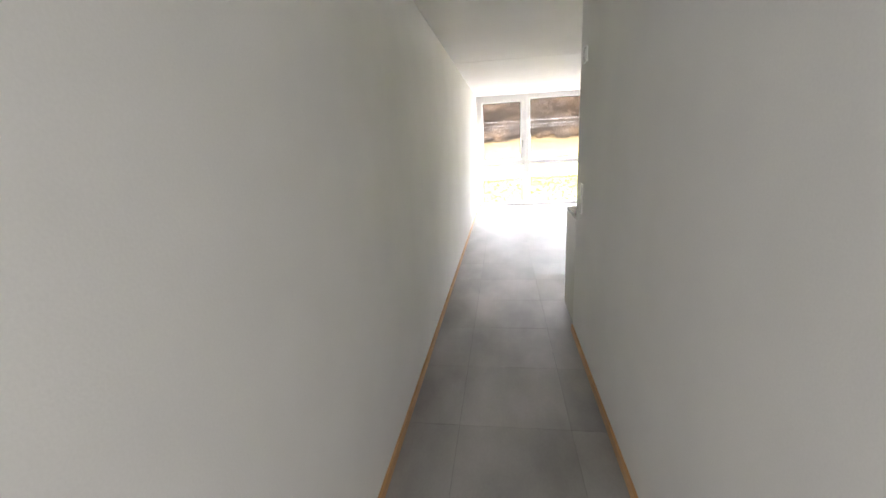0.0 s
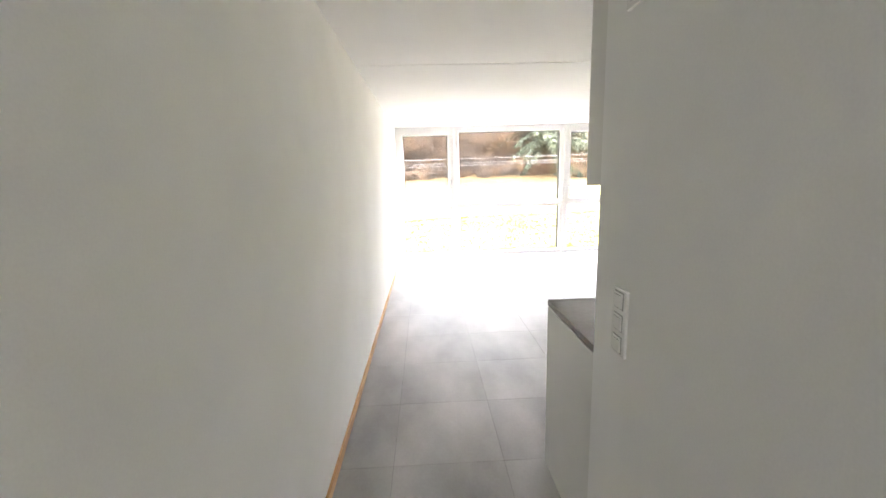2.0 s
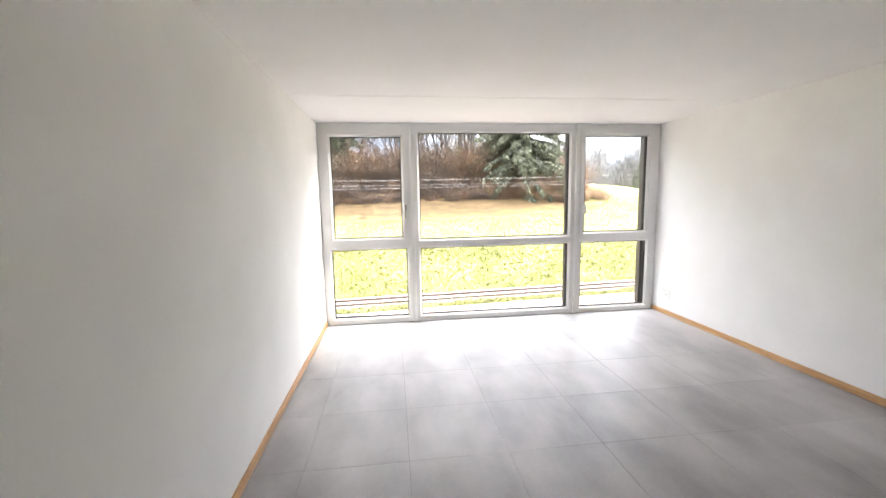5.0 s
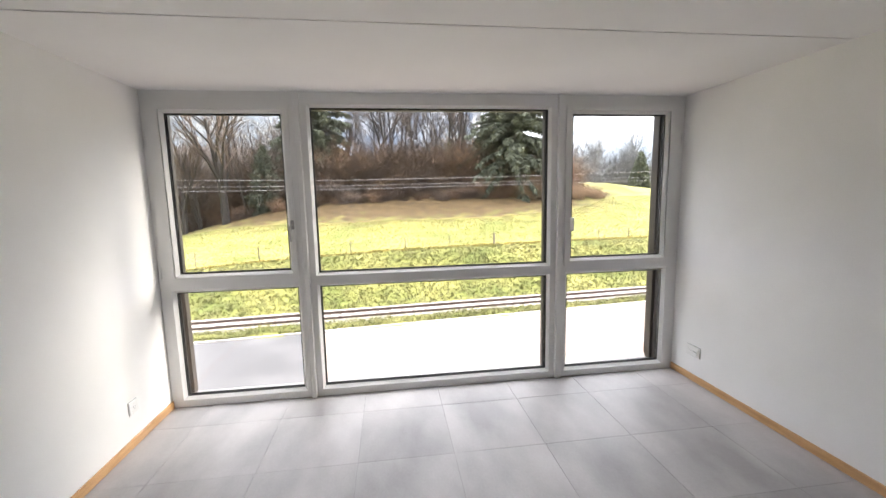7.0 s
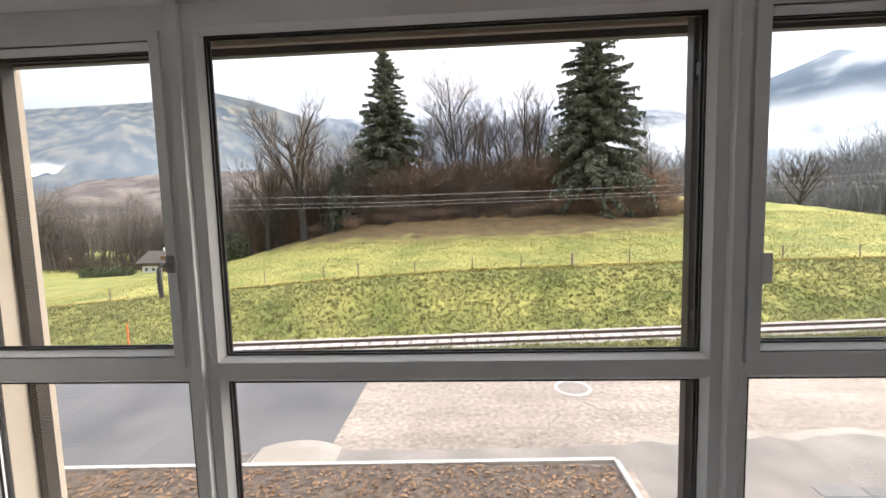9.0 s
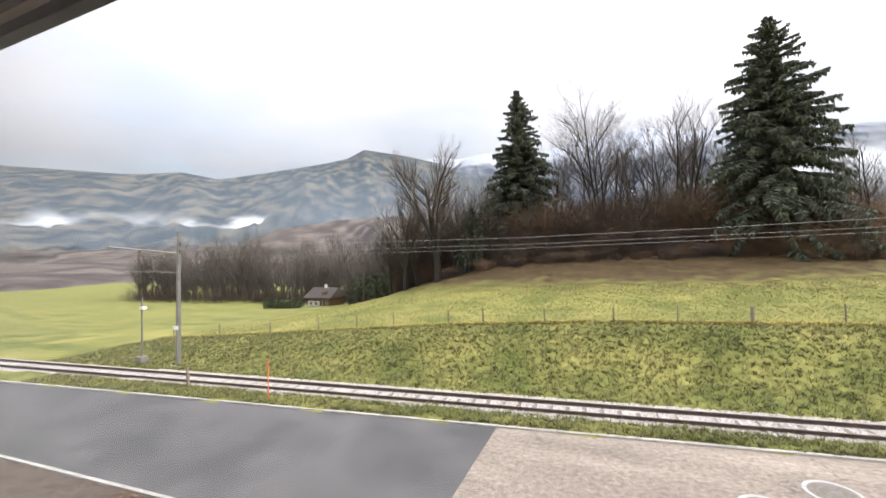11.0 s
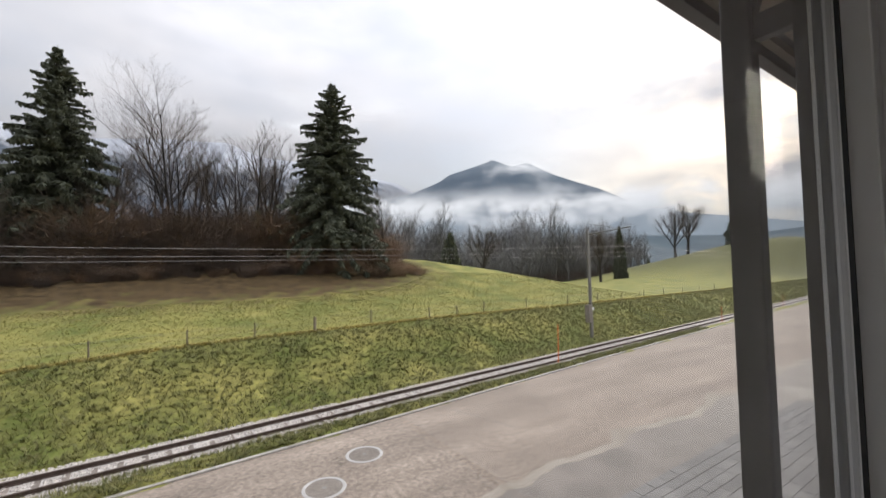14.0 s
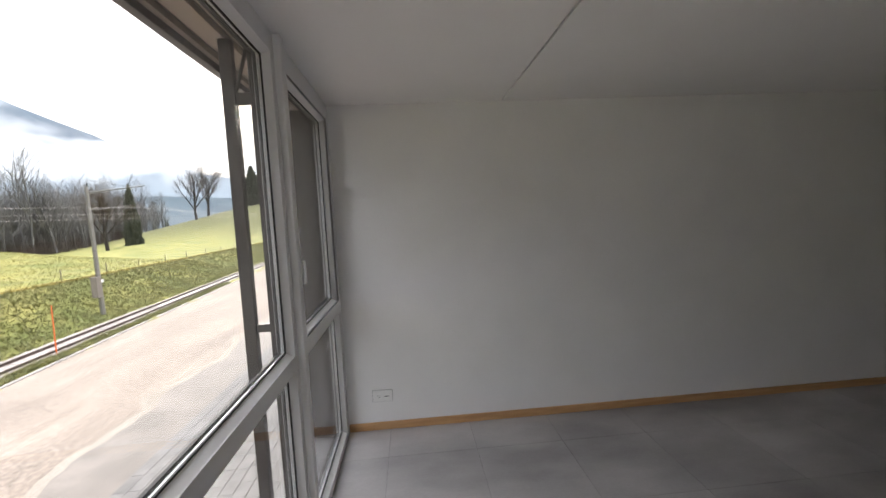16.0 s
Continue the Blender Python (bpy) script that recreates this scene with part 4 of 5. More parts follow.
for i in range(21000):
    x = rnd.uniform(-16, 26)
    o = rnd.choice((rnd.uniform(-0.2, 0.0), rnd.uniform(0.05, 0.70), rnd.uniform(0.82, 1.24)))
    s = rnd.uniform(0.018, 0.042)
    z = -2.848 if o < 0.75 else (-2.82 if o < 1.25 else -2.86)
    if 0 < o < 0.75 and abs(((x + 24) / 0.475 + 0.5) % 1 - 0.5) < 0.13:
        continue
    k = len(g.v)
    g.v += [(x + a0 * s * rnd.uniform(0.7, 1.4), y_rail(x) + o + b0 * s * rnd.uniform(0.7, 1.4), z + c0 * s * rnd.uniform(0.6, 1.0)) for a0, b0, c0 in OCT]
    g.f += [tuple(k + q for q in t3) for t3 in OF]
solid("ballast_stones", g, M_STONE, "loose pale crushed stones between the sleepers", "ballast", "stuff")


def stake(x, y, z, hgt, r, material, name, label, category, group, lean=0.0):
    t = Geo().tube([(0, 0, -0.25), (lean * hgt * 0.5, 0, hgt * 0.5), (lean * hgt, 0, hgt - r), (lean * hgt, 0, hgt)], [r, r * 0.97, r * 0.9, r * 0.5], 7)
    ob = solid(name, t, material, label, category, group=group)
    ob.location = (x, y, z)
    return ob


stake(-8.3, 10.15, -2.9, 1.42, 0.022, M_ORANGE, "snow_pole", "slender orange snow marker pole in the verge", "marker pole", "snow poles")
stake(17.24, 12.95, -2.9, 1.9, 0.024, M_ORANGE, "snow_pole", "slender orange snow marker pole in the verge", "marker pole", "snow poles", 0.02)
stake(-12.4, 10.3, -2.9, 0.78, 0.06, M_POSTWOOD, "verge_post", "short weathered wooden post beside the rails", "post", "", -0.06)
for i in range(3):
    stake(38 + i * 9, y_kerb(38 + i * 9) + 0.5, -2.9, 1.3, 0.025, M_ORANGE, "snow_pole", "slender orange snow marker pole in the verge", "marker pole", "snow poles")


def mast(x, y, z, hgt, arm, lean):
    """A catenary mast: tapered pole, cantilever over the rails, stay and insulators."""
    t = thing("catenary_mast", "galvanised railway catenary mast with a cantilever arm", "catenary mast", "catenary masts", at=(x, y, z))
    part("pole", Geo().tube([(0, 0, -0.3), (lean * hgt * 0.5, 0, hgt * 0.5), (lean * hgt, 0, hgt)], [0.12, 0.10, 0.08], 8), M_GALV, t)
    part("base", Geo().cbox(-0.25, 0.25, -0.25, 0.25, -0.2, 0.12, 0.02), M_CONCRETE, t, "concrete foot")
    part("arm", Geo().tube([(lean * hgt, 0, arm), (lean * hgt, -2.9, arm + 0.25)], [0.035, 0.03], 6), M_GALV, t)
    part("stay", Geo().tube([(lean * hgt, 0, arm + 0.7), (lean * hgt, -2.2, arm + 0.22)], [0.012, 0.012], 5), M_GALV, t)
    part("registration_arm", Geo().tube([(lean * hgt, 0, arm - 0.9), (lean * hgt, -2.3, arm - 0.75)], [0.02, 0.016], 5), M_GALV, t)
    for q in (0.35, 0.0):
        part("insulator", Geo().tube([(lean * hgt + 0.09, 0, arm + q), (lean * hgt + 0.09, 0, arm + q + 0.16)], [0.045, 0.035], 8), M_WIRE_B, t, "dark insulator")
    part("number_plate", Geo().cbox(lean * hgt * 0.3 - 0.15, lean * hgt * 0.3 + 0.15, -0.14, -0.115, hgt * 0.28, hgt * 0.28 + 0.16, 0.003), M_PLASTIC, t, "small white plate")
    return t


mast(-16.3, 12.6, -3.0, 6.3, 5.3, 0.02)
mast(24.0, 16.08, -3.0, 7.05, 6.7, -0.02)
part("switch_box", Geo().cbox(-0.16, 0.16, -0.16, 0.16, 1.2, 2.3, 0.02), M_IRON, bpy.data.objects["catenary_mast.001"], "dark cabinet on the mast").location = (-0.25, 0, 0)
sg = thing("signal_post", "slim grey trackside post with a small box", "signal post", at=(-18.6, 12.4, -2.95))
part("pole", Geo().tube([(0, 0, -0.2), (0.05, 0, 3.15)], [0.05, 0.04], 8), M_GALV, sg)
part("box", Geo().cbox(-0.2, 0.25, -0.2, 0.2, 0.0, 0.35, 0.03), M_IRON, sg, "dark iron point box")
part("lamp", Geo().cbox(0.0, 0.28, -0.1, 0.1, 2.6, 2.75, 0.02), M_PLASTIC, sg)
for nm, yo, zz, rr, sg0 in (("contact_wire", 0.45, 2.0, 0.006, 0.05), ("messenger_wire", 0.45, 2.62, 0.007, 0.35), ("feeder_wire", 0.9, 2.28, 0.006, 0.2)):
    pts = []
    for i in range(-12, 25):
        x = i * 5.0
        u = ((x + 16.3) % 40.3) / 40.3
        pts.append((x, y_rail(x) + yo, zz - sg0 * 4 * u * (1 - u) + max(0.0, x) * 0.012))
    solid(nm, Geo().tube(pts, [rr] * len(pts), 5), M_CABLE, "thin overhead railway wire above the track", "overhead wire")

# pasture fence along the top of the bank
fence = thing("pasture_fence", "pasture fence of weathered stakes with thin wires along the bank", "fence")
FX = [-23, -19.5, -15.7, -12.6, -10.2, -8.1, -5.06, -3.3, -0.4, 2.59, 5.1, 7.8, 10.9, 14.7, 16.8, 19.2, 23.5, 28.6, 33, 37, 41.5, 46, 51, 56, 61, 66, 72]
tops = []
for i, x in enumerate(FX):
    y = y_crest(x) + rnd.uniform(0.0, 0.15)
    hh = rnd.uniform(0.62, 0.8)
    r = 0.075 if i == 11 else rnd.uniform(0.028, 0.04)
    ob = part("stake", Geo().tube([(0, 0, -0.3), (rnd.uniform(-0.03, 0.03), 0, hh - 0.03), (rnd.uniform(-0.03, 0.03), 0, hh)], [r, r * 0.95, r * 0.6], 7), M_POSTWOOD, fence)
    ob.location = (x, y, ground_z(x, y))
    tops.append((x, y - 0.04, ground_z(x, y) + hh))
for dz in (0.08, 0.36):
    part("wire", Geo().tube([(p[0], p[1], p[2] - dz) for p in tops], [0.004] * len(tops), 4), M_CABLE, fence)


# ---- trees ----
def bare_tree(seed, hgt, spread, levels=4, trunk_r=0.2, fork=0.25, up=0.5, kids=(7, 6, 5, 4), multi=1):
    """Trunk and limbs in one mesh, fine twigs in another, for a leafless tree of unit position."""
    rg = random.Random(seed)
    wood, twig = Geo(), Geo()

    def grow(p, d, L, r, lev):
        n = 4 if lev == 0 else 3
        pts, rad = [p], [r]
        q = p.copy()
        dd = d.copy()
        for i in range(n):
            dd = (dd + Vector((rg.uniform(-1, 1), rg.uniform(-1, 1), rg.uniform(-0.3, 0.9))) * (0.10 if lev == 0 else 0.17)).normalized()
            q = q + dd * (L / n)
            pts.append(q.copy())
            rad.append(r * (1 - 0.75 * (i + 1) / n) if lev else r * (1 - 0.72 * (i + 1) / n))
        (wood if lev < 2 else twig).tube(pts, rad, 6 if lev == 0 else (5 if lev == 1 else 3), caps=False)
        if lev >= levels - 1:
            return
        k = kids[lev]
        for i in range(k):
            f = fork + (1 - fork) * (i + rg.uniform(0.2, 0.8)) / k if lev == 0 else 0.25 + 0.75 * (i + rg.uniform(0.2, 0.8)) / k
            j = min(n - 1, int(f * n))
            b = pts[j].lerp(pts[j + 1], f * n - j)
            ang = rg.uniform(0, 6.283)
            side = Vector((math.cos(ang), math.sin(ang), 0))
            side = (side - dd * side.dot(dd)).normalized()
            nd = (dd * up + side * rg.uniform(0.6, 1.0) + Vector((0, 0, 0.25))).normalized()
            base_r = rad[j] + (rad[j + 1] - rad[j]) * (f * n - j)
            grow(b, nd, (L * (0.62 if lev == 0 else 0.55)) * (1.15 - 0.55 * f) * rg.uniform(0.8, 1.2) * (spread if lev == 0 else 1), max(0.006, base_r * 0.62), lev + 1)

    for m in range(multi):
        a0 = rg.uniform(0, 6.283)
        lean = 0.2 if multi > 1 else 0.04
        grow(Vector((math.cos(a0) * 0.25 * (multi > 1), math.sin(a0) * 0.25 * (multi > 1), -0.3)), Vector((math.cos(a0) * lean, math.sin(a0) * lean, 1)).normalized(), hgt * rg.uniform(0.85, 1.0) * 0.86, trunk_r, 0)
    return wood, twig


def tree_kind(seed, label, category="bare tree", name="bare_tree", group="bare trees", material=M_BARK, twigs=M_TWIG, **kw):
    wood, twig = bare_tree(seed, **kw)
    t = thing(name, label, category, group)
    part("trunk", wood, material, t)
    part("crown", twig, twigs, t, "leafless twigs")
    return t


def plant(proto, x, y, s=1.0, turn=0.0, sink=0.0, first=False):
    m = pose(x, y, ground_z(x, y) - sink, 0, 0, turn) @ Matrix.Diagonal((s, s, s, 1))
    if first:
        proto.matrix_basis = m
        return proto
    c = copy_thing(proto, pose(x, y, ground_z(x, y) - sink, 0, 0, turn))
    c.scale = (s, s, s)
    return c


oak = tree_kind(3, "broad leafless tree with dark spreading limbs at the mound's edge", hgt=13.0, spread=1.3, trunk_r=0.42, fork=0.26, up=0.95, kids=(12, 10, 8, 6), levels=4, twigs=M_TWIG_DARK)
plant(oak, -14.4, 39.5, 1.0, 20, first=True)
tall = tree_kind(8, "tall leafless tree with a rounded twiggy crown on the mound", hgt=16.0, spread=0.9, trunk_r=0.15, fork=0.34, up=0.8, kids=(13, 10, 8, 5), levels=4, multi=3)
plant(tall, 2.0, 48, 1.0, 0, first=True)
slim = tree_kind(14, "slender leafless tree on the wooded mound", hgt=12.5, spread=0.58, trunk_r=0.13, fork=0.35, up=1.05, kids=(10, 7, 6, 4), levels=4, multi=3)
plant(slim, 5.8, 47.5, 1.0, 40, first=True)
slim2 = tree_kind(21, "slender leafless tree on the wooded mound", hgt=11.0, spread=0.6, trunk_r=0.11, fork=0.3, up=1.0, kids=(14, 9, 6, 4), levels=4)
plant(slim2, -2.4, 46.0, 1.0, 10, first=True)
for x, y, s, r, p in ((8.2, 49, 1.05, 100, slim), (9.6, 46.5, 1.15, 200, slim), (11.4, 48.5, 1.2, 20, slim), (7.0, 45.5, 0.95, 310, slim2), (4.0, 45.2, 0.8, 60, slim2), (-0.4, 45, 0.85, 150, slim2), (-9.8, 46, 0.95, 80, slim2), (-11.6, 44.2, 0.85, 10, slim),
                      (-3.8, 48.5, 0.9, 250, slim), (13.2, 46, 0.9, 180, slim2), (20.6, 46.5, 0.75, 30, slim2), (23.0, 44.5, 0.8, 90, slim), (-17.5, 43, 0.72, 140, slim), (-19.5, 45.5, 0.65, 20, slim2), (-8.6, 43.0, 0.7, 220, slim2), (0.8, 50.5, 1.0, 330, slim), (-16, 47, 0.9, 200, slim2),
                      (-12.8, 41.5, 0.8, 70, slim), (-15.6, 42.4, 0.85, 260, slim2), (-17.2, 40.6, 0.7, 120, slim), (-18.8, 42.0, 0.62, 310, slim2), (-10.4, 42.6, 0.75, 170, slim2), (-13.6, 45.4, 1.0, 15, slim), (-20.8, 43.5, 0.55, 95, slim),
                      (-5.0, 45.2, 0.8, 45, slim2), (10.5, 45.0, 0.95, 75, slim2), (3.0, 50.5, 1.05, 190, slim)):
    plant(p, x, y, s, r)


def spruce(seed, hgt, rad):
    """A spruce: straight trunk, drooping boughs in whorls, each fringed with many small needle sprays."""
    rg = random.Random(seed)
    trunk, boughs = Geo(), Geo()
    trunk.tube([(0, 0, -0.3), (0, 0, hgt * 0.5), (0, 0, hgt)], [hgt * 0.018, hgt * 0.011, 0.02], 8)
    z = hgt * 0.06
    while z < hgt * 0.985:
        f = z / hgt
        L = rad * (1 - f) ** 0.74 * (1.0 if f > 0.25 else 0.74 + f * 1.04)
        n = max(5, int(8 - 3 * f))
        a0 = rg.uniform(0, 6.28)
        for i in range(n):
            a = a0 + 6.283 * i / n + rg.uniform(-0.45, 0.45)
            if rg.random() < 0.16:
                continue
            zb = z + rg.uniform(-1, 1) * hgt * 0.035 * (1 - f)
            clump = noise.noise((math.cos(a) * 1.9 + seed, math.sin(a) * 1.9, z * 0.38))
            Lb = max(0.22, L * rg.uniform(0.74, 1.08) * min(1.15, 1.0 + 0.6 * clump))
            ca, sa = math.cos(a), math.sin(a)
            droop = 0.62 * (1 - f) + 0.10
            lift = rg.uniform(0.0, 0.42)
            pts = []
            for s in range(6):
                u = s / 5
                pts.append(Vector((ca * Lb * u, sa * Lb * u, zb + Lb * (lift * u - droop * u * u + 0.08 * u ** 4))))
            boughs.tube(pts, [0.05 * (1 - f) + 0.012] * 2 + [0.03 * (1 - f) + 0.01] * 3 + [0.006], 3, caps=False)
            m = max(7, int(Lb * 12))
            for s in range(m):
                u = 0.10 + 0.90 * (s + rg.random()) / m
                j = min(4, int(u * 5))
                p = pts[j].lerp(pts[j + 1], u * 5 - j)
                w = Lb * 0.16 * (1.15 - u) + 0.17
                hang = (0.35 + 1.0 * (1 - f)) * rg.uniform(0.25, 1.0)
                for side in (-1, 1, rg.uniform(-0.4, 0.4), rg.uniform(-0.9, 0.9)):
                    out = Vector((-sa * side, ca * side, 0)) * w * rg.uniform(0.4, 1.25) + Vector((ca, sa, 0)) * w * rg.uniform(-0.1, 0.6)
                    tip = p + out - Vector((0, 0, hang * rg.uniform(0.3, 1.0)))
                    wd = rg.uniform(0.05, 0.12)
                    mid = p.lerp(tip, 0.5) + Vector((rg.uniform(-1, 1), rg.uniform(-1, 1), rg.uniform(-0.6, 1))) * wd * 1.7
                    k = len(boughs.v)
                    boughs.v += [(p + Vector((ca, sa, 0)) * wd)[:], mid[:], tip[:], (p - Vector((ca, sa, 0.5)) * wd)[:]]
                    boughs.f += [(k, k + 1, k + 2), (k, k + 2, k + 3)]
        z += hgt * (0.010 + 0.007 * (1 - f))
    t = thing("spruce", "tall dark green spruce with drooping boughs on the mound", "conifer", "spruces")
    part("trunk", trunk, M_BARK, t)
    part("boughs", boughs, M_NEEDLE, t, "dark green drooping needle boughs")
    return t


sp1 = spruce(5, 19.6, 6.0)
sp1.location = (-6.85, 47.0, ground_z(-6.85, 47.0) - 0.2)
sp2 = spruce(9, 20.8, 7.6)
sp2.location = (16.2, 43.0, ground_z(16.2, 43.0) - 0.4)
sp3 = spruce(12, 7.0, 2.3)
tagged(sp3, "small dark spruce half hidden among bare trees", "conifer", "spruces")
sp3.location = (-11.2, 42.0, ground_z(-11.2, 42.0))
for x, y, s, lb in ((9.0, 44.5, 0.75, "small dark spruce half hidden among bare trees"), (72, 88, 1.9, "single dark spruce at the edge of the far wood"), (30, 95, 1.6, "single dark spruce at the edge of the far wood"), (204, 74, 2.7, "dark spruce on the grassy hill"), (212, 72, 2.3, "dark spruce on the grassy hill"), (95, 60, 1.9, "tall thin spruce at the edge of the far wood"), (43.7, 60.4, 1.25, "single dark spruce at the edge of the far wood"), (-62, 110, 1.9, "single dark spruce at the edge of the far wood"), (-39, 62, 0.8, "dark green conifer beside the farmhouse"), (-42, 64, 0.7, "dark green conifer beside the farmhouse")):
    c = copy_thing(sp3, pose(x, y, ground_z(x, y), 0, 0, x * 37))
    c.scale = (s * 0.5, s * 0.5, s) if lb.startswith("tall thin") else (s, s, s)
    tagged(c, lb)
for x, y, s, r in ((-18.6, 40.0, 0.72, 250), (-21.5, 42.0, 0.5, 100), (170, 84, 1.35, 20), (180, 84, 1.45, 130), (45.5, 53, 0.62, 75), (80, 55, 0.8, 15), (44, 92, 0.95, 200), (51, 96, 0.9, 60), (33, 88, 0.8, 300)):
    plant(oak, x, y, s, r)


def shrub(seed, rad, hgt, stems):
    """A leafless bush: many thin arching stems with side twigs."""
    rg = random.Random(seed)
    g = Geo()
    for i in range(stems):
        a, o = rg.uniform(0, 6.283), rad * 0.95 * math.sqrt(rg.random())
        x, y = math.cos(a) * o, math.sin(a) * o
        b = rg.uniform(0, 6.283)
        lean = rg.uniform(0.15, 1.1)
        L = hgt * rg.uniform(0.55, 1.1)
        pts = [Vector((x, y, -0.2))]
        for s in range(3):
            u = (s + 1) / 3
            pts.append(Vector((x + math.cos(b) * lean * L * u * u, y + math.sin(b) * lean * L * u * u, L * u * (1 - 0.25 * u * lean))))
        g.tube(pts, [0.030, 0.022, 0.014, 0.004], 3, caps=False)
        for s in range(9):
            u = rg.uniform(0.1, 1.0)
            j = min(2, int(u * 3))
            p = pts[j].lerp(pts[j + 1], u * 3 - j)
            d = Vector((rg.uniform(-1, 1), rg.uniform(-1, 1), rg.uniform(0.0, 1.0))).normalized() * hgt * rg.uniform(0.12, 0.42)
            g.tube([p, p + d], [0.011, 0.003], 3, caps=False)
    return g


shr = [solid("shrub", shrub(31, 1.7, 3.6, 130), M_TWIG_RED, "dense reddish-brown leafless scrub on the mound", "shrub", group="shrubs"),
       solid("shrub", shrub(32, 1.9, 3.8, 140), M_TWIG_DARK, "dense dark brown leafless scrub on the mound", "shrub", group="shrubs")]
shr[0].location = (19.5, 40.5, ground_z(19.5, 40.5))
shr[1].location = (0.0, 43.0, ground_z(0, 43.0))
rnd = random.Random(4)
for i in range(200):
    x = -21 + 45 * (i + rnd.random()) / 200
    y = 42.4 + rnd.uniform(-1.2, 4.5) + (1.5 if x < -8 else 0) + (-1.6 if x > 15 else 0)
    s = rnd.uniform(0.45, 1.05) * (0.8 if x > 21 else 1.0) * (1.45 if y > 44 else 0.85) * (1 + 0.45 * noise.noise((x * 0.35, 2.0, 0.0)))
    o = shr[0 if x > 12 or rnd.random() < 0.35 else 1].copy()
    scene.collection.objects.link(o)
    o.matrix_basis = pose(x, y, ground_z(x, y) - 0.3, rnd.uniform(-12, 12), rnd.uniform(-12, 12), rnd.uniform(0, 360)) @ Matrix.Diagonal((s, s, s * rnd.uniform(0.8, 1.1), 1))
for i in range(70):
    x = -15 + 36 * (i + rnd.random()) / 70
    y = 40.6 + rnd.uniform(-1.6, 1.0) + (1.2 if x < -6 else 0)
    s = rnd.uniform(0.2, 0.5)
    o = shr[i % 2].copy()
    scene.collection.objects.link(o)
    tagged(o, "low leafless undergrowth at the foot of the scrub")
    o.matrix_basis = pose(x, y, ground_z(x, y) - 0.1, rnd.uniform(-15, 15), 0, rnd.uniform(0, 360)) @ Matrix.Diagonal((s, s, s * 0.8, 1))
brush = solid("brushwood", shrub(33, 1.7, 3.0, 110), mat("dry_brushwood", (0.20, 0.135, 0.085), (0.36, 0.26, 0.165), 2.0, 0.95, rnd=0.3), "low pale-brown brushwood on the pasture slope", "shrub", group="shrubs")
brush.matrix_basis = pose(21, 39, ground_z(21, 39)) @ Matrix.Diagonal((0.35, 0.35, 0.28, 1))
for i in range(70):
    x = 16.5 + 9.5 * rnd.random() ** 1.3
    y = rnd.uniform(38.8 + (x - 18) * 0.1, 43)
    s = rnd.uniform(0.3, 0.62) * (1.25 - (x - 16) / 16)
    o = brush.copy()
    scene.collection.objects.link(o)
    tagged(o, "low pale-brown brushwood on the pasture slope")
    o.matrix_basis = pose(x, y, ground_z(x, y), rnd.uniform(-14, 14), rnd.uniform(-14, 14), rnd.uniform(0, 360)) @ Matrix.Diagonal((s, s, s * rnd.uniform(0.7, 1.1), 1))

# leafless trees behind and beside the farmhouse
for x, y, s, r, p in ((-55, 71, 0.85, 10, slim2), (-51.5, 72, 0.75, 60, slim), (-47.5, 71, 0.8, 130, slim2), (-44.5, 69, 0.72, 190, slim), (-41.5, 67, 0.8, 250, slim2), (-37.5, 66, 0.75, 300, slim), (-34, 64.5, 0.82, 25, slim2),
                      (-31, 63, 0.7, 85, slim), (-28, 60, 0.72, 145, slim2), (-25.5, 56, 0.66, 205, slim), (-23.5, 51.5, 0.62, 265, slim2), (-60, 72, 0.7, 325, slim)):
    plant(p, x, y, s, r)

# evergreen bushes by the farmhouse
rg = random.Random(77)
g = Geo()
for i in range(3200):
    v = Vector((rg.gauss(0, 1), rg.gauss(0, 1), rg.gauss(0, 1))).normalized() * rg.uniform(0.55, 1.0)
    p = Vector((v.x * 1.9, v.y * 1.9, 2.4 + v.z * 2.4 * (1 - 0.12 * math.sin(v.x * 5))))
    d1 = Vector((rg.uniform(-1, 1), rg.uniform(-1, 1), rg.uniform(-1, 1))) * 0.32
    d2 = Vector((rg.uniform(-1, 1), rg.uniform(-1, 1), rg.uniform(-1, 1))) * 0.32
    k = len(g.v)
    g.v += [(p - d1)[:], (p + d2)[:], (p + d1)[:]]
    g.f.append((k, k + 1, k + 2))
bush = solid("evergreen_bush", g, M_IVY, "rounded dark evergreen bush beside the farmhouse", "bush", group="evergreen bushes")
bush.location = (-34.5, 60, ground_z(-34.5, 60))
for x, y, s in ((-37, 62.5, 1.35), (-31.5, 60, 1.25), (-28.5, 58.5, 0.9), (-40, 64, 1.0)):
    o = bush.copy()
    scene.collection.objects.link(o)
    o.matrix_basis = pose(x, y, ground_z(x, y), 0, 0, x * 50) @ Matrix.Diagonal((s, s, s, 1))


def spread_mesh(name, protos, spots, material, label, category):
    """Many distant trees joined into one mesh of kind stuff."""
    vs, fs, base = [], [], 0
    for (x, y, z, s, sz, r, k) in spots:
        pv, pf = protos[k]
        c, n0 = math.cos(r), math.sin(r)
        q = np.empty_like(pv)
        q[:, 0] = (pv[:, 0] * c - pv[:, 1] * n0) * s + x
        q[:, 1] = (pv[:, 0] * n0 + pv[:, 1] * c) * s + y
        q[:, 2] = pv[:, 2] * sz + z
        vs.append(q)
        fs += [tuple(i + base for i in f) for f in pf]
        base += len(pv)
    me = bpy.data.meshes.new(name)
    me.from_pydata(np.concatenate(vs).tolist(), [], fs)
    me.materials.append(material)
    me.update()
    return tagged(new(name, me), label, category, kind="stuff")


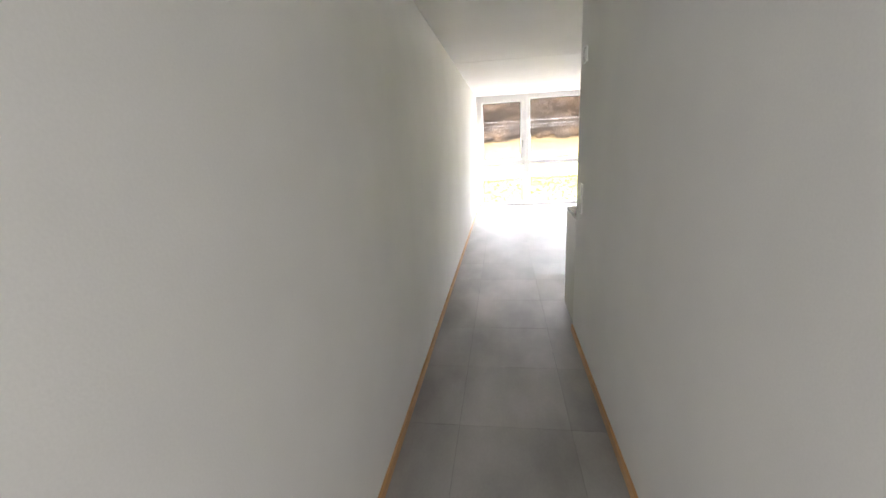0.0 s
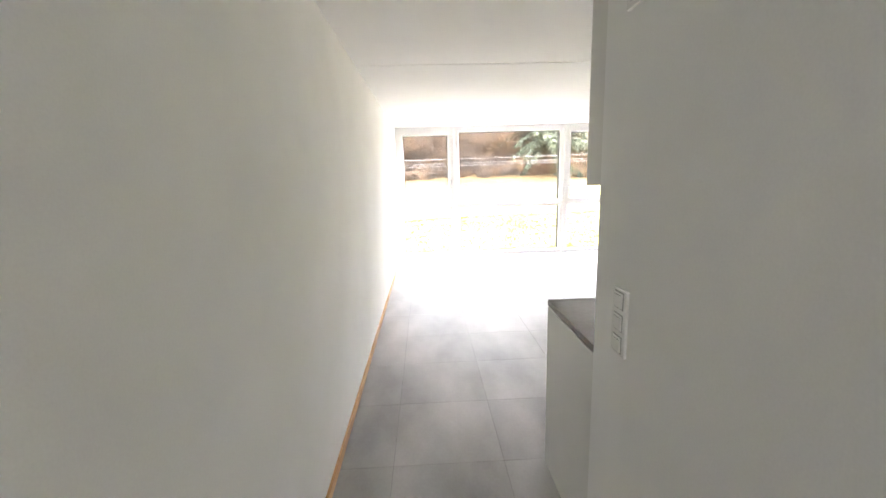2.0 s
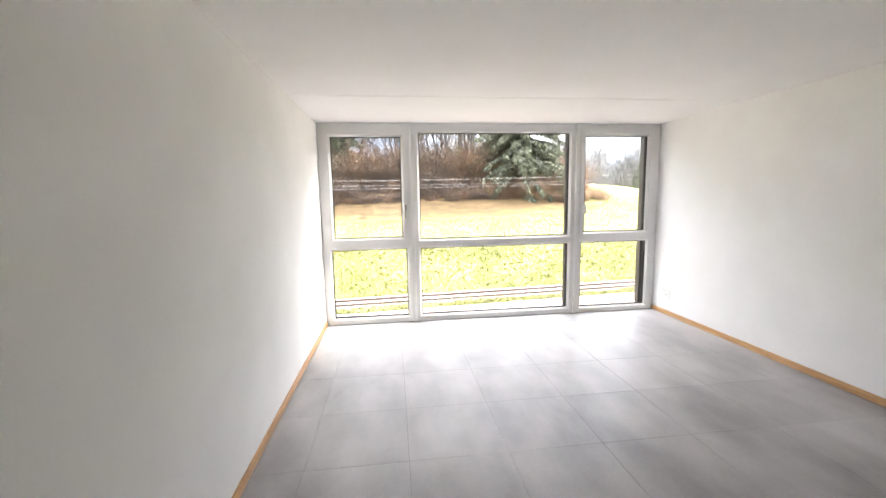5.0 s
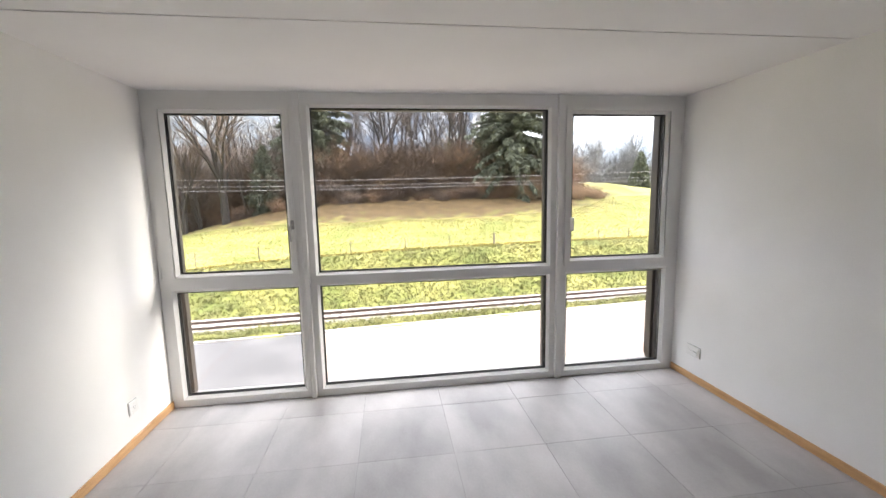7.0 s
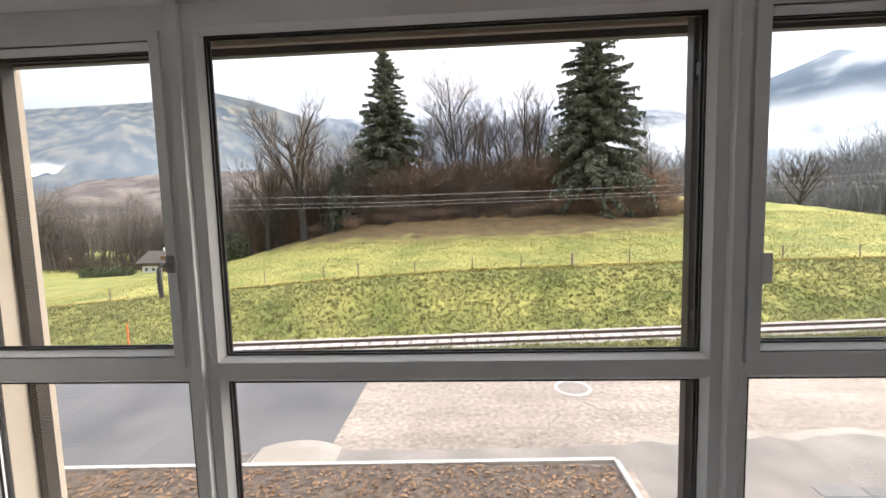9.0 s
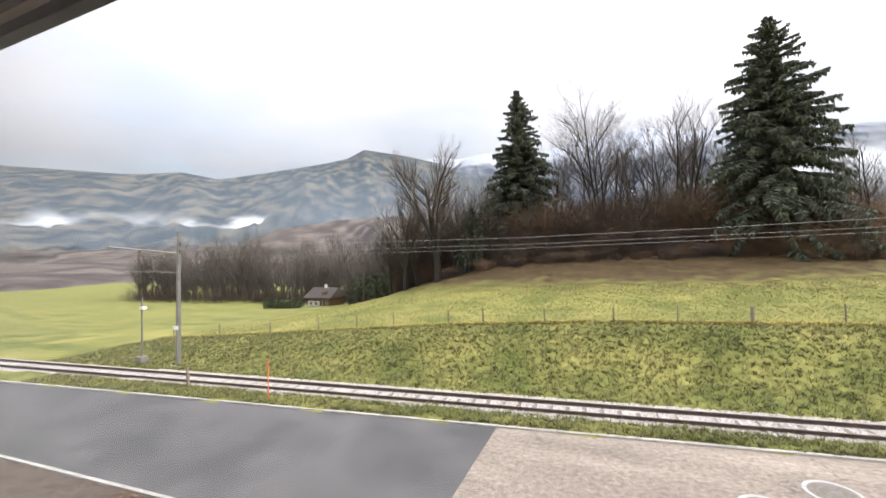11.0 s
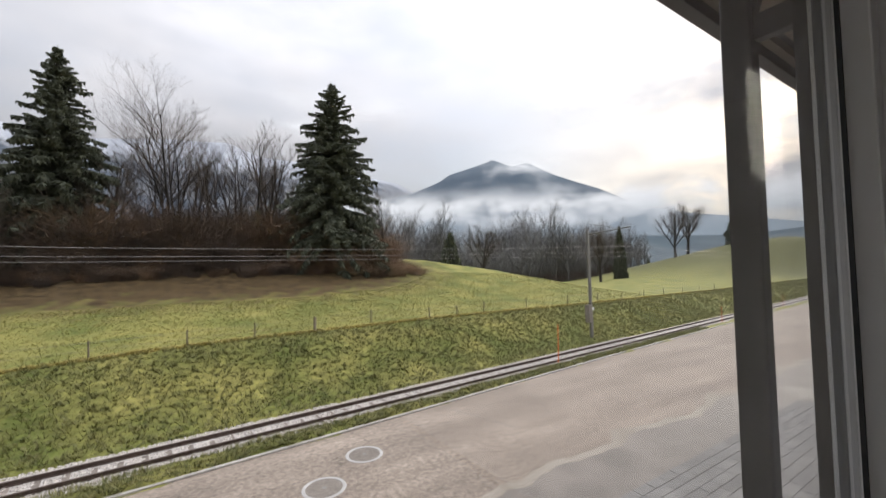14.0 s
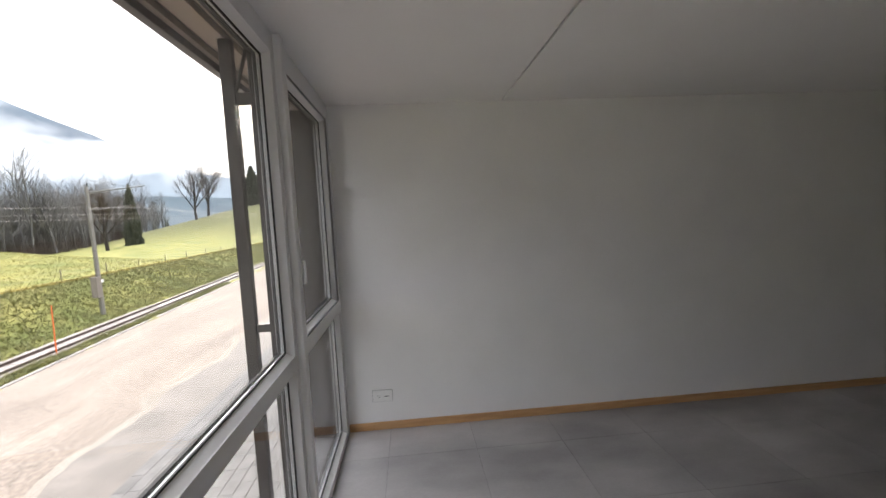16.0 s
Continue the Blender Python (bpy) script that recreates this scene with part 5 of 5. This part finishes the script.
protos = []
for sd in (51, 52, 53):
    wd, tw = bare_tree(sd, 11.0, 0.75, levels=3, trunk_r=0.13, fork=0.22, up=0.9, kids=(14, 10, 5))
    n0 = len(wd.v)
    protos.append((np.array(wd.v + tw.v), wd.f + [tuple(i + n0 for i in f) for f in tw.f]))
rnd = random.Random(8)
spots = []
for i in range(420):
    x, y = rnd.uniform(-130, -14), 0
    y = 72 + rnd.uniform(0, 44) * rnd.random() + (4 if x < -40 else -12)
    s = rnd.uniform(0.95, 1.7)
    spots.append((x, y, ground_z(x, y) - 0.3, s, s * rnd.uniform(0.8, 1.15), rnd.uniform(0, 6.28), i % 3))
west_spots, spots = spots, []
for i in range(1150):
    x = rnd.uniform(12, 200)
    y = 82 + rnd.uniform(0, 40) + max(0, x - 110) * 0.35
    s = rnd.uniform(0.85, 1.5) * (1.22 + 0.5 * noise.noise((x * 0.045, y * 0.02, 5.0)))
    spots.append((x, y, ground_z(x, y) - 0.3, s, s * rnd.uniform(0.85, 1.25), rnd.uniform(0, 6.28), i % 3))
# far woods: distance haze is mixed into these paler twig colours
M_WOOD = mat("hazy_bare_wood", (0.105, 0.088, 0.078), (0.19, 0.165, 0.145), 0.08, 0.95)
spread_mesh("far_wood", protos, west_spots, M_WOOD, "brown leafless wood behind the farmhouse", "woodland")
M_WOOD_E = mat("haze_grey_wood", (0.15, 0.147, 0.146), (0.24, 0.236, 0.234), 0.08, 0.95)
ug = []
for sd in (61, 62):
    q = shrub(sd, 3.2, 4.6, 26)
    ug.append((np.array(q.v), q.f))
under = []
for i in range(230):
    x = rnd.uniform(-125, -18) if i < 120 else rnd.uniform(22, 150)
    y = (62 + rnd.uniform(4, 16) + (4 if x < -40 else -6)) if i < 120 else 80 + rnd.uniform(0, 10) + max(0, x - 110) * 0.35
    s = rnd.uniform(0.6, 1.25)
    under.append((x, y, ground_z(x, y) - 0.2, s, s * rnd.uniform(0.7, 1.1), rnd.uniform(0, 6.28), i % 2))
spread_mesh("wood_undergrowth", ug, under, M_TWIG_DARK, "dark leafless undergrowth along the wood's edge", "undergrowth")
spread_mesh("far_wood_east", protos, spots, M_WOOD_E, "dark grey leafless wood beyond the pasture", "woodland")


def low_conifer(seed):
    rg = random.Random(seed)
    g = Geo()
    for q in range(11):
        f = q / 11
        z, r = 10 * f, 2.0 * (1 - f) ** 0.85
        n = 9
        for i in range(n):
            a = 6.283 * i / n + rg.uniform(-0.3, 0.3)
            k = len(g.v)
            rr = r * rg.uniform(0.7, 1.15)
            g.v += [(0, 0, z + 1.7), (math.cos(a - 0.38) * rr * 0.8, math.sin(a - 0.38) * rr * 0.8, z + 0.2), (math.cos(a) * rr, math.sin(a) * rr, z - 0.35), (math.cos(a + 0.38) * rr * 0.8, math.sin(a + 0.38) * rr * 0.8, z + 0.2)]
            g.f += [(k, k + 1, k + 2), (k, k + 2, k + 3)]
    return np.array(g.v), g.f


lc = [low_conifer(1), low_conifer(2)]
spots = []
for i in range(150):
    x = rnd.uniform(10, 260)
    y = 125 + rnd.uniform(0, 60)
    s = rnd.uniform(0.9, 1.7)
    spots.append((x, y, ground_z(x, y) - 0.5, s, s * rnd.uniform(0.9, 1.2), rnd.uniform(0, 6), i % 2))
for i in range(80):
    x = rnd.uniform(-190, -25)
    y = 118 + rnd.uniform(0, 50)
    s = rnd.uniform(0.7, 1.2)
    spots.append((x, y, ground_z(x, y) - 0.5, s, s * rnd.uniform(0.9, 1.2), rnd.uniform(0, 6), i % 2))
spread_mesh("far_conifers", lc, spots, M_NEEDLE, "dark conifers in the far wood", "woodland")

# ---- farmhouse ----
hz = ground_z(-50, 66)
house = thing("farmhouse", "small brown and white farmhouse with a dark tiled roof", "house", at=(-50, 66, hz - 0.1))
house.scale = (0.68, 0.68, 0.72)
part("wall", Geo().box(-4.0, 0.2, -3.2, 3.2, 0, 1.7), M_WHITEWALL, house, "white ground floor wall")
part("barn_wall", Geo().box(0.2, 4.0, -3.19, 3.19, 0, 1.7), M_TIMBER, house, "brown timber ground floor wall")
part("upper_wall", Geo().box(-4.02, 4.02, -3.22, 3.22, 1.7, 3.0), M_TIMBER, house, "brown timber upper wall")
g = Geo()
g.v += [(-4.9, -4.3, 2.55), (4.9, -4.3, 2.55), (4.5, 0, 5.1), (-4.5, 0, 5.1), (-4.9, 4.3, 2.55), (4.9, 4.3, 2.55), (-4.9, -4.3, 2.4), (4.9, -4.3, 2.4), (4.9, 4.3, 2.4), (-4.9, 4.3, 2.4)]
g.f += [(0, 1, 2, 3), (3, 2, 5, 4), (6, 7, 1, 0), (7, 8, 5, 2, 1), (9, 6, 0, 3, 4), (8, 9, 4, 5), (9, 8, 7, 6)]
rf = part("roof", g, M_ROOF, house, "dark brown tiled roof")
part("chimney", Geo().box(-0.35, 0.35, -0.3, 0.3, 4.6, 5.9), M_WHITEWALL, rf, "white chimney")
part("dormer", Geo().box(1.0, 2.2, -3.3, -1.2, 3.2, 4.1), M_TIMBER, rf)
for wx in (-2.8, -1.0, 0.9, 2.7):
    for wz in (0.55, 1.95):
        w0 = part("window", Geo().box(wx - 0.4, wx + 0.4, -3.27, -3.2, wz, wz + 0.8), M_WHITEWALL, house, "small white-framed window")
        part("glass", Geo().box(wx - 0.32, wx + 0.32, -3.30, -3.272, wz + 0.07, wz + 0.73), M_SLOT, w0)
rg = random.Random(5)
g = Geo()
for i in range(2600):
    p = Vector((rg.uniform(-4.4, 4.4), rg.uniform(-0.7, 0.7), rg.uniform(0, 1.5)))
    d1 = Vector((rg.uniform(-1, 1), rg.uniform(-1, 1), rg.uniform(-1, 1))) * 0.2
    d2 = Vector((rg.uniform(-1, 1), rg.uniform(-1, 1), rg.uniform(-1, 1))) * 0.2
    k = len(g.v)
    g.v += [(p - d1)[:], (p + d2)[:], (p + d1)[:]]
    g.f.append((k, k + 1, k + 2))
hd = solid("hedge", g, M_IVY, "long clipped dark hedge in front of the farmhouse", "hedge")
hd.location = (-54.5, 59, ground_z(-54.5, 59) - 0.05)

# ---- mountains and drifting cloud ----
def mountain(name, rows, dist, foot, seed, material, label, rough, nu=240, nv=64):
    """A mountain side: the ridge follows rows of (azimuth, elevation) in degrees, and the slope falls towards the viewer in spurs."""
    g = Geo()
    az = [r[0] for r in rows]
    el = [r[1] for r in rows]
    for j in range(nv + 1):
        v = j / nv
        for i in range(nu + 1):
            a0 = az[0] + (az[-1] - az[0]) * i / nu
            top = math.tan(radians(float(np.interp(a0, az, el)))) * dist
            d = dist - (dist - foot) * v
            spur = noise.fractal((a0 * 0.11, v * 1.2, seed), 1.0, 2.1, 4) * rough
            z = top * (1 - v) ** 1.15 + spur * math.sin(math.pi * min(1, v + 0.04)) * top - 14 * v
            z += (abs(noise.fractal((a0 * 0.33, v * 3.2, seed + 3), 1.0, 2.1, 4)) - 0.25) * top * 0.035 * min(1.0, v * 6)
            d += noise.noise((a0 * 0.16, v * 2, seed + 9)) * 160 * math.sin(math.pi * v)
            g.v.append((math.sin(radians(a0)) * d, math.cos(radians(a0)) * d, z))
    for j in range(nv):
        for i in range(nu):
            k = j * (nu + 1) + i
            g.f.append((k, k + nu + 1, k + nu + 2, k + 1))
    return solid(name, g, material, label, "mountain", "structure", smooth=True)


# the mountains' distance haze is a bluish glow in their materials
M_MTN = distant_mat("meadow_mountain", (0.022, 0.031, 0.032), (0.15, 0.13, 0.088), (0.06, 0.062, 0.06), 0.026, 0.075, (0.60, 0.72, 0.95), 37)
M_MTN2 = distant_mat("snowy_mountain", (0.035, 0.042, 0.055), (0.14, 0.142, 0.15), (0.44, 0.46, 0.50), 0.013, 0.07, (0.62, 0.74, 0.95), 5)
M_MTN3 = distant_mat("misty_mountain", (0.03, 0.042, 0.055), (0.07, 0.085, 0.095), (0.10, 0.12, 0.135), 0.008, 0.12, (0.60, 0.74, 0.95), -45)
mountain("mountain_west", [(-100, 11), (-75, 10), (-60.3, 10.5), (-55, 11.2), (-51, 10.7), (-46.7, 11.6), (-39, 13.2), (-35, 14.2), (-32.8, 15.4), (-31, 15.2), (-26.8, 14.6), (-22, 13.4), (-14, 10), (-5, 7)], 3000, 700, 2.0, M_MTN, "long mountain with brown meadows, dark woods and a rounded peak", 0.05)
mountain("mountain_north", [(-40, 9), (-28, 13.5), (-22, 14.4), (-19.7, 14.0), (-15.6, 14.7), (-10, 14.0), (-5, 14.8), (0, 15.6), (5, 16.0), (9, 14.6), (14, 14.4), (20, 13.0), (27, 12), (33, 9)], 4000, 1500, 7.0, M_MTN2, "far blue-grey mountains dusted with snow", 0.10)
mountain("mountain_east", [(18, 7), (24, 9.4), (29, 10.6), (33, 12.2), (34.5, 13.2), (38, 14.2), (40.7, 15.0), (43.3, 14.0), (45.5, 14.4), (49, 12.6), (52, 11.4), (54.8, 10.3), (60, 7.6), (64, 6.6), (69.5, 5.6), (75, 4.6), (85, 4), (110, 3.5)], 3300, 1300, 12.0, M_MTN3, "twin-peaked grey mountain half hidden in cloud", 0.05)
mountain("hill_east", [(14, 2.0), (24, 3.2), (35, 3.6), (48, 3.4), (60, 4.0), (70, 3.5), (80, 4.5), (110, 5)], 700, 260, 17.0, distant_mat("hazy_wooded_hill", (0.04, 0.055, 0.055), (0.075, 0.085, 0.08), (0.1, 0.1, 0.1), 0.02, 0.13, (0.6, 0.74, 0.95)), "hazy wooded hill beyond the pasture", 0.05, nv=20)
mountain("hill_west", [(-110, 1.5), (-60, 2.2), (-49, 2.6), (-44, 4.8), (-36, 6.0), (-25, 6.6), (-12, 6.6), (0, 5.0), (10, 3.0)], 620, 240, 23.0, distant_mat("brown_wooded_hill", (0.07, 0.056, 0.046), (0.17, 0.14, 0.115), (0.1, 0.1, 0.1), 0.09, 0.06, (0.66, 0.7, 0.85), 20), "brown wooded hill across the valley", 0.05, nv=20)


def veil(name, az0, az1, dist, z0, z1, material, label):
    g = Geo()
    n = 40
    for i in range(n + 1):
        a0 = radians(az0 + (az1 - az0) * i / n)
        for q in range(9):
            dd = dist + 120 * noise.noise((i * 0.35, q * 0.5, dist))
            g.v.append((math.sin(a0) * dd, math.cos(a0) * dd, z0 + (z1 - z0) * q / 8))
    for i in range(n):
        for q in range(8):
            k = i * 9 + q
            g.f.append((k, k + 9, k + 10, k + 1))
    ob = solid(name, g, material, label, "cloud", "structure", smooth=True)
    ob.visible_shadow = True
    return ob


veil("cloud_bank_east", 12, 100, 1200, 30, 420, mist_mat("cloud_white_east", 3.1, 0.0048, 0.33, 0.56, 160, 92, 0.74), "white cloud bank drifting before the mountain")
veil("cloud_bank_high", 8, 100, 2600, 350, 1300, mist_mat("cloud_white_high", 9.4, 0.0017, 0.52, 0.74, 800, 420, 0.85), "thin white cloud round the peaks")
# valley haze, east and west, is painted as sheets of bluish emission
veil("valley_haze_east", 8, 100, 1000, -10, 320, mist_mat("haze_blue_east", 1.3, 0.002, -0.4, 0.75, 30, 150, 0.42, (0.62, 0.74, 0.88)), "glowing bluish sheet painted as valley haze")
veil("cloud_bank_west", -100, -8, 1300, 20, 260, mist_mat("cloud_white_west", 5.7, 0.0045, 0.44, 0.66, 100, 70, 0.9), "low white mist in the valley")

veil("valley_haze_west", -100, -5, 1000, -10, 420, mist_mat("haze_blue_west", 2.3, 0.002, -0.1, 1.4, 40, 300, 0.34, (0.66, 0.76, 0.9)), "glowing bluish sheet painted as valley haze")

# ---- grass ----
def grass(name, n, xr, yf, hmin, hmax, blades, seed, material, label):
    rg = np.random.RandomState(seed)
    vs, fs = [], []
    for i in range(n):
        x = rg.uniform(*xr)
        lo, hi = yf(x)
        y = rg.uniform(lo, hi)
        z = ground_z(x, y) - 0.02
        hh = rg.uniform(hmin, hmax)
        for b in range(blades):
            a0 = rg.uniform(0, 6.283)
            ca, sa = math.cos(a0), math.sin(a0)
            w, l0 = hh * 0.075, hh * rg.uniform(0.3, 1.0)
            k = len(vs)
            px, py = x + ca * hh * 0.2, y + sa * hh * 0.2
            vs += [(px - sa * w, py + ca * w, z), (px + sa * w, py - ca * w, z), (px + ca * l0, py + sa * l0, z + hh * rg.uniform(0.45, 1.0))]
            fs.append((k, k + 1, k + 2))
    me = bpy.data.meshes.new(name)
    me.from_pydata(vs, [], fs)
    me.materials.append(material)
    me.update()
    return tagged(new(name, me), label, "grass", kind="stuff")


grass("bank_grass", 42000, (-24, 44), lambda x: (y_rail(x) + 1.46, y_crest(x) + 0.1), 0.07, 0.20, 7, 1, M_GRASS_BLADE, "tufted green and straw-coloured grass on the railway bank")
grass("bank_grass_beyond", 14000, (44, 118), lambda x: (y_rail(x) + 1.46, y_crest(x) + 0.1), 0.12, 0.28, 6, 5, M_GRASS_BLADE, "tufted green grass on the railway bank farther along")
grass("crest_grass", 9000, (-24, 100), lambda x: (y_crest(x) - 0.22, y_crest(x) + 0.12), 0.08, 0.20, 6, 6, M_STRAW, "line of straw-coloured grass under the fence")
grass("verge_grass", 9000, (-20, 34), lambda x: (y_kerb(x) + 0.1, y_rail(x) - 0.14), 0.06, 0.19, 7, 2, M_GRASS_BLADE, "short yellow-green grass on the verge")
grass("track_grass", 4200, (-10, 46), lambda x: (y_rail(x) - 0.22, y_rail(x) + (0.04 if x < 0 else 0.62)), 0.06, 0.15, 6, 7, M_GRASS_BLADE, "grass growing into the ballast of the track")
grass("pasture_grass", 46000, (-24, 44), lambda x: (y_crest(x) + 0.1, min(y_crest(x) + 19, 48 - 17.6 * math.sqrt(max(0.0, 1 - ((x - 4) / 24.4) ** 2)))), 0.06, 0.17, 5, 3, M_GRASS_FIELD, "short grazed yellow-green pasture grass")

# ---- pavers before the building ----
pave = thing("paving", "rows of grey concrete paving stones beside the building", "paving", kind="structure")
pm = [Geo().cbox(0.004, L - 0.004, 0.004, 0.236, -0.05, 0.0, 0.005).mesh("paver", M_PAVER) for L in (0.48, 0.72)]
rnd = random.Random(15)
rest = Geo()
for r in range(16):
    y = 1.0 + r * 0.24
    x = 7.2 + rnd.uniform(0, 0.5)
    while x < 19.5:
        q = rnd.random() < 0.5
        L = 0.72 if q else 0.48
        if x < 15.2:
            o = new("paver", pm[int(q)])
            o.parent = pave
            o.location = (x, y, ROAD + 0.012 + rnd.uniform(0, 0.004))
        else:
            rest.box(x + 0.004, x + L - 0.004, y + 0.004, y + 0.236, ROAD, ROAD + 0.013)
        x += L
tagged(part("pavers_beyond", rest, M_PAVER, pave), kind="stuff")

# ---- floor tiles ----
PITCH, JX, JY = 0.6055, 0.3, -0.315
full = Geo().cbox(-0.3019, 0.3019, -0.3019, 0.3019, -0.012, 0.0, 0.0004).mesh("tile", M_TILE)
for i in range(-1, 8):
    for j in range(-19, 2):
        x0, x1 = JX + (i - 0) * PITCH + 0.001, JX + (i + 1) * PITCH - 0.001
        y0, y1 = JY + (j - 1) * PITCH + 0.001, JY + j * PITCH - 0.001
        right = W if y1 > KY else 1.10
        a0, a1, b0, b1 = max(x0, 0.0), min(x1, right), max(y0, BACK), min(y1, -0.001)
        if a1 - a0 < 0.02 or b1 - b0 < 0.02:
            continue
        if a1 - a0 > 0.6 and b1 - b0 > 0.6:
            o = new("tile", full)
            o.parent = floor
            o.location = ((x0 + x1) / 2, (y0 + y1) / 2, 0)
        else:
            part("tile", Geo().cbox(a0, a1, b0, b1, -0.012, 0.0, 0.0004), M_TILE, floor)
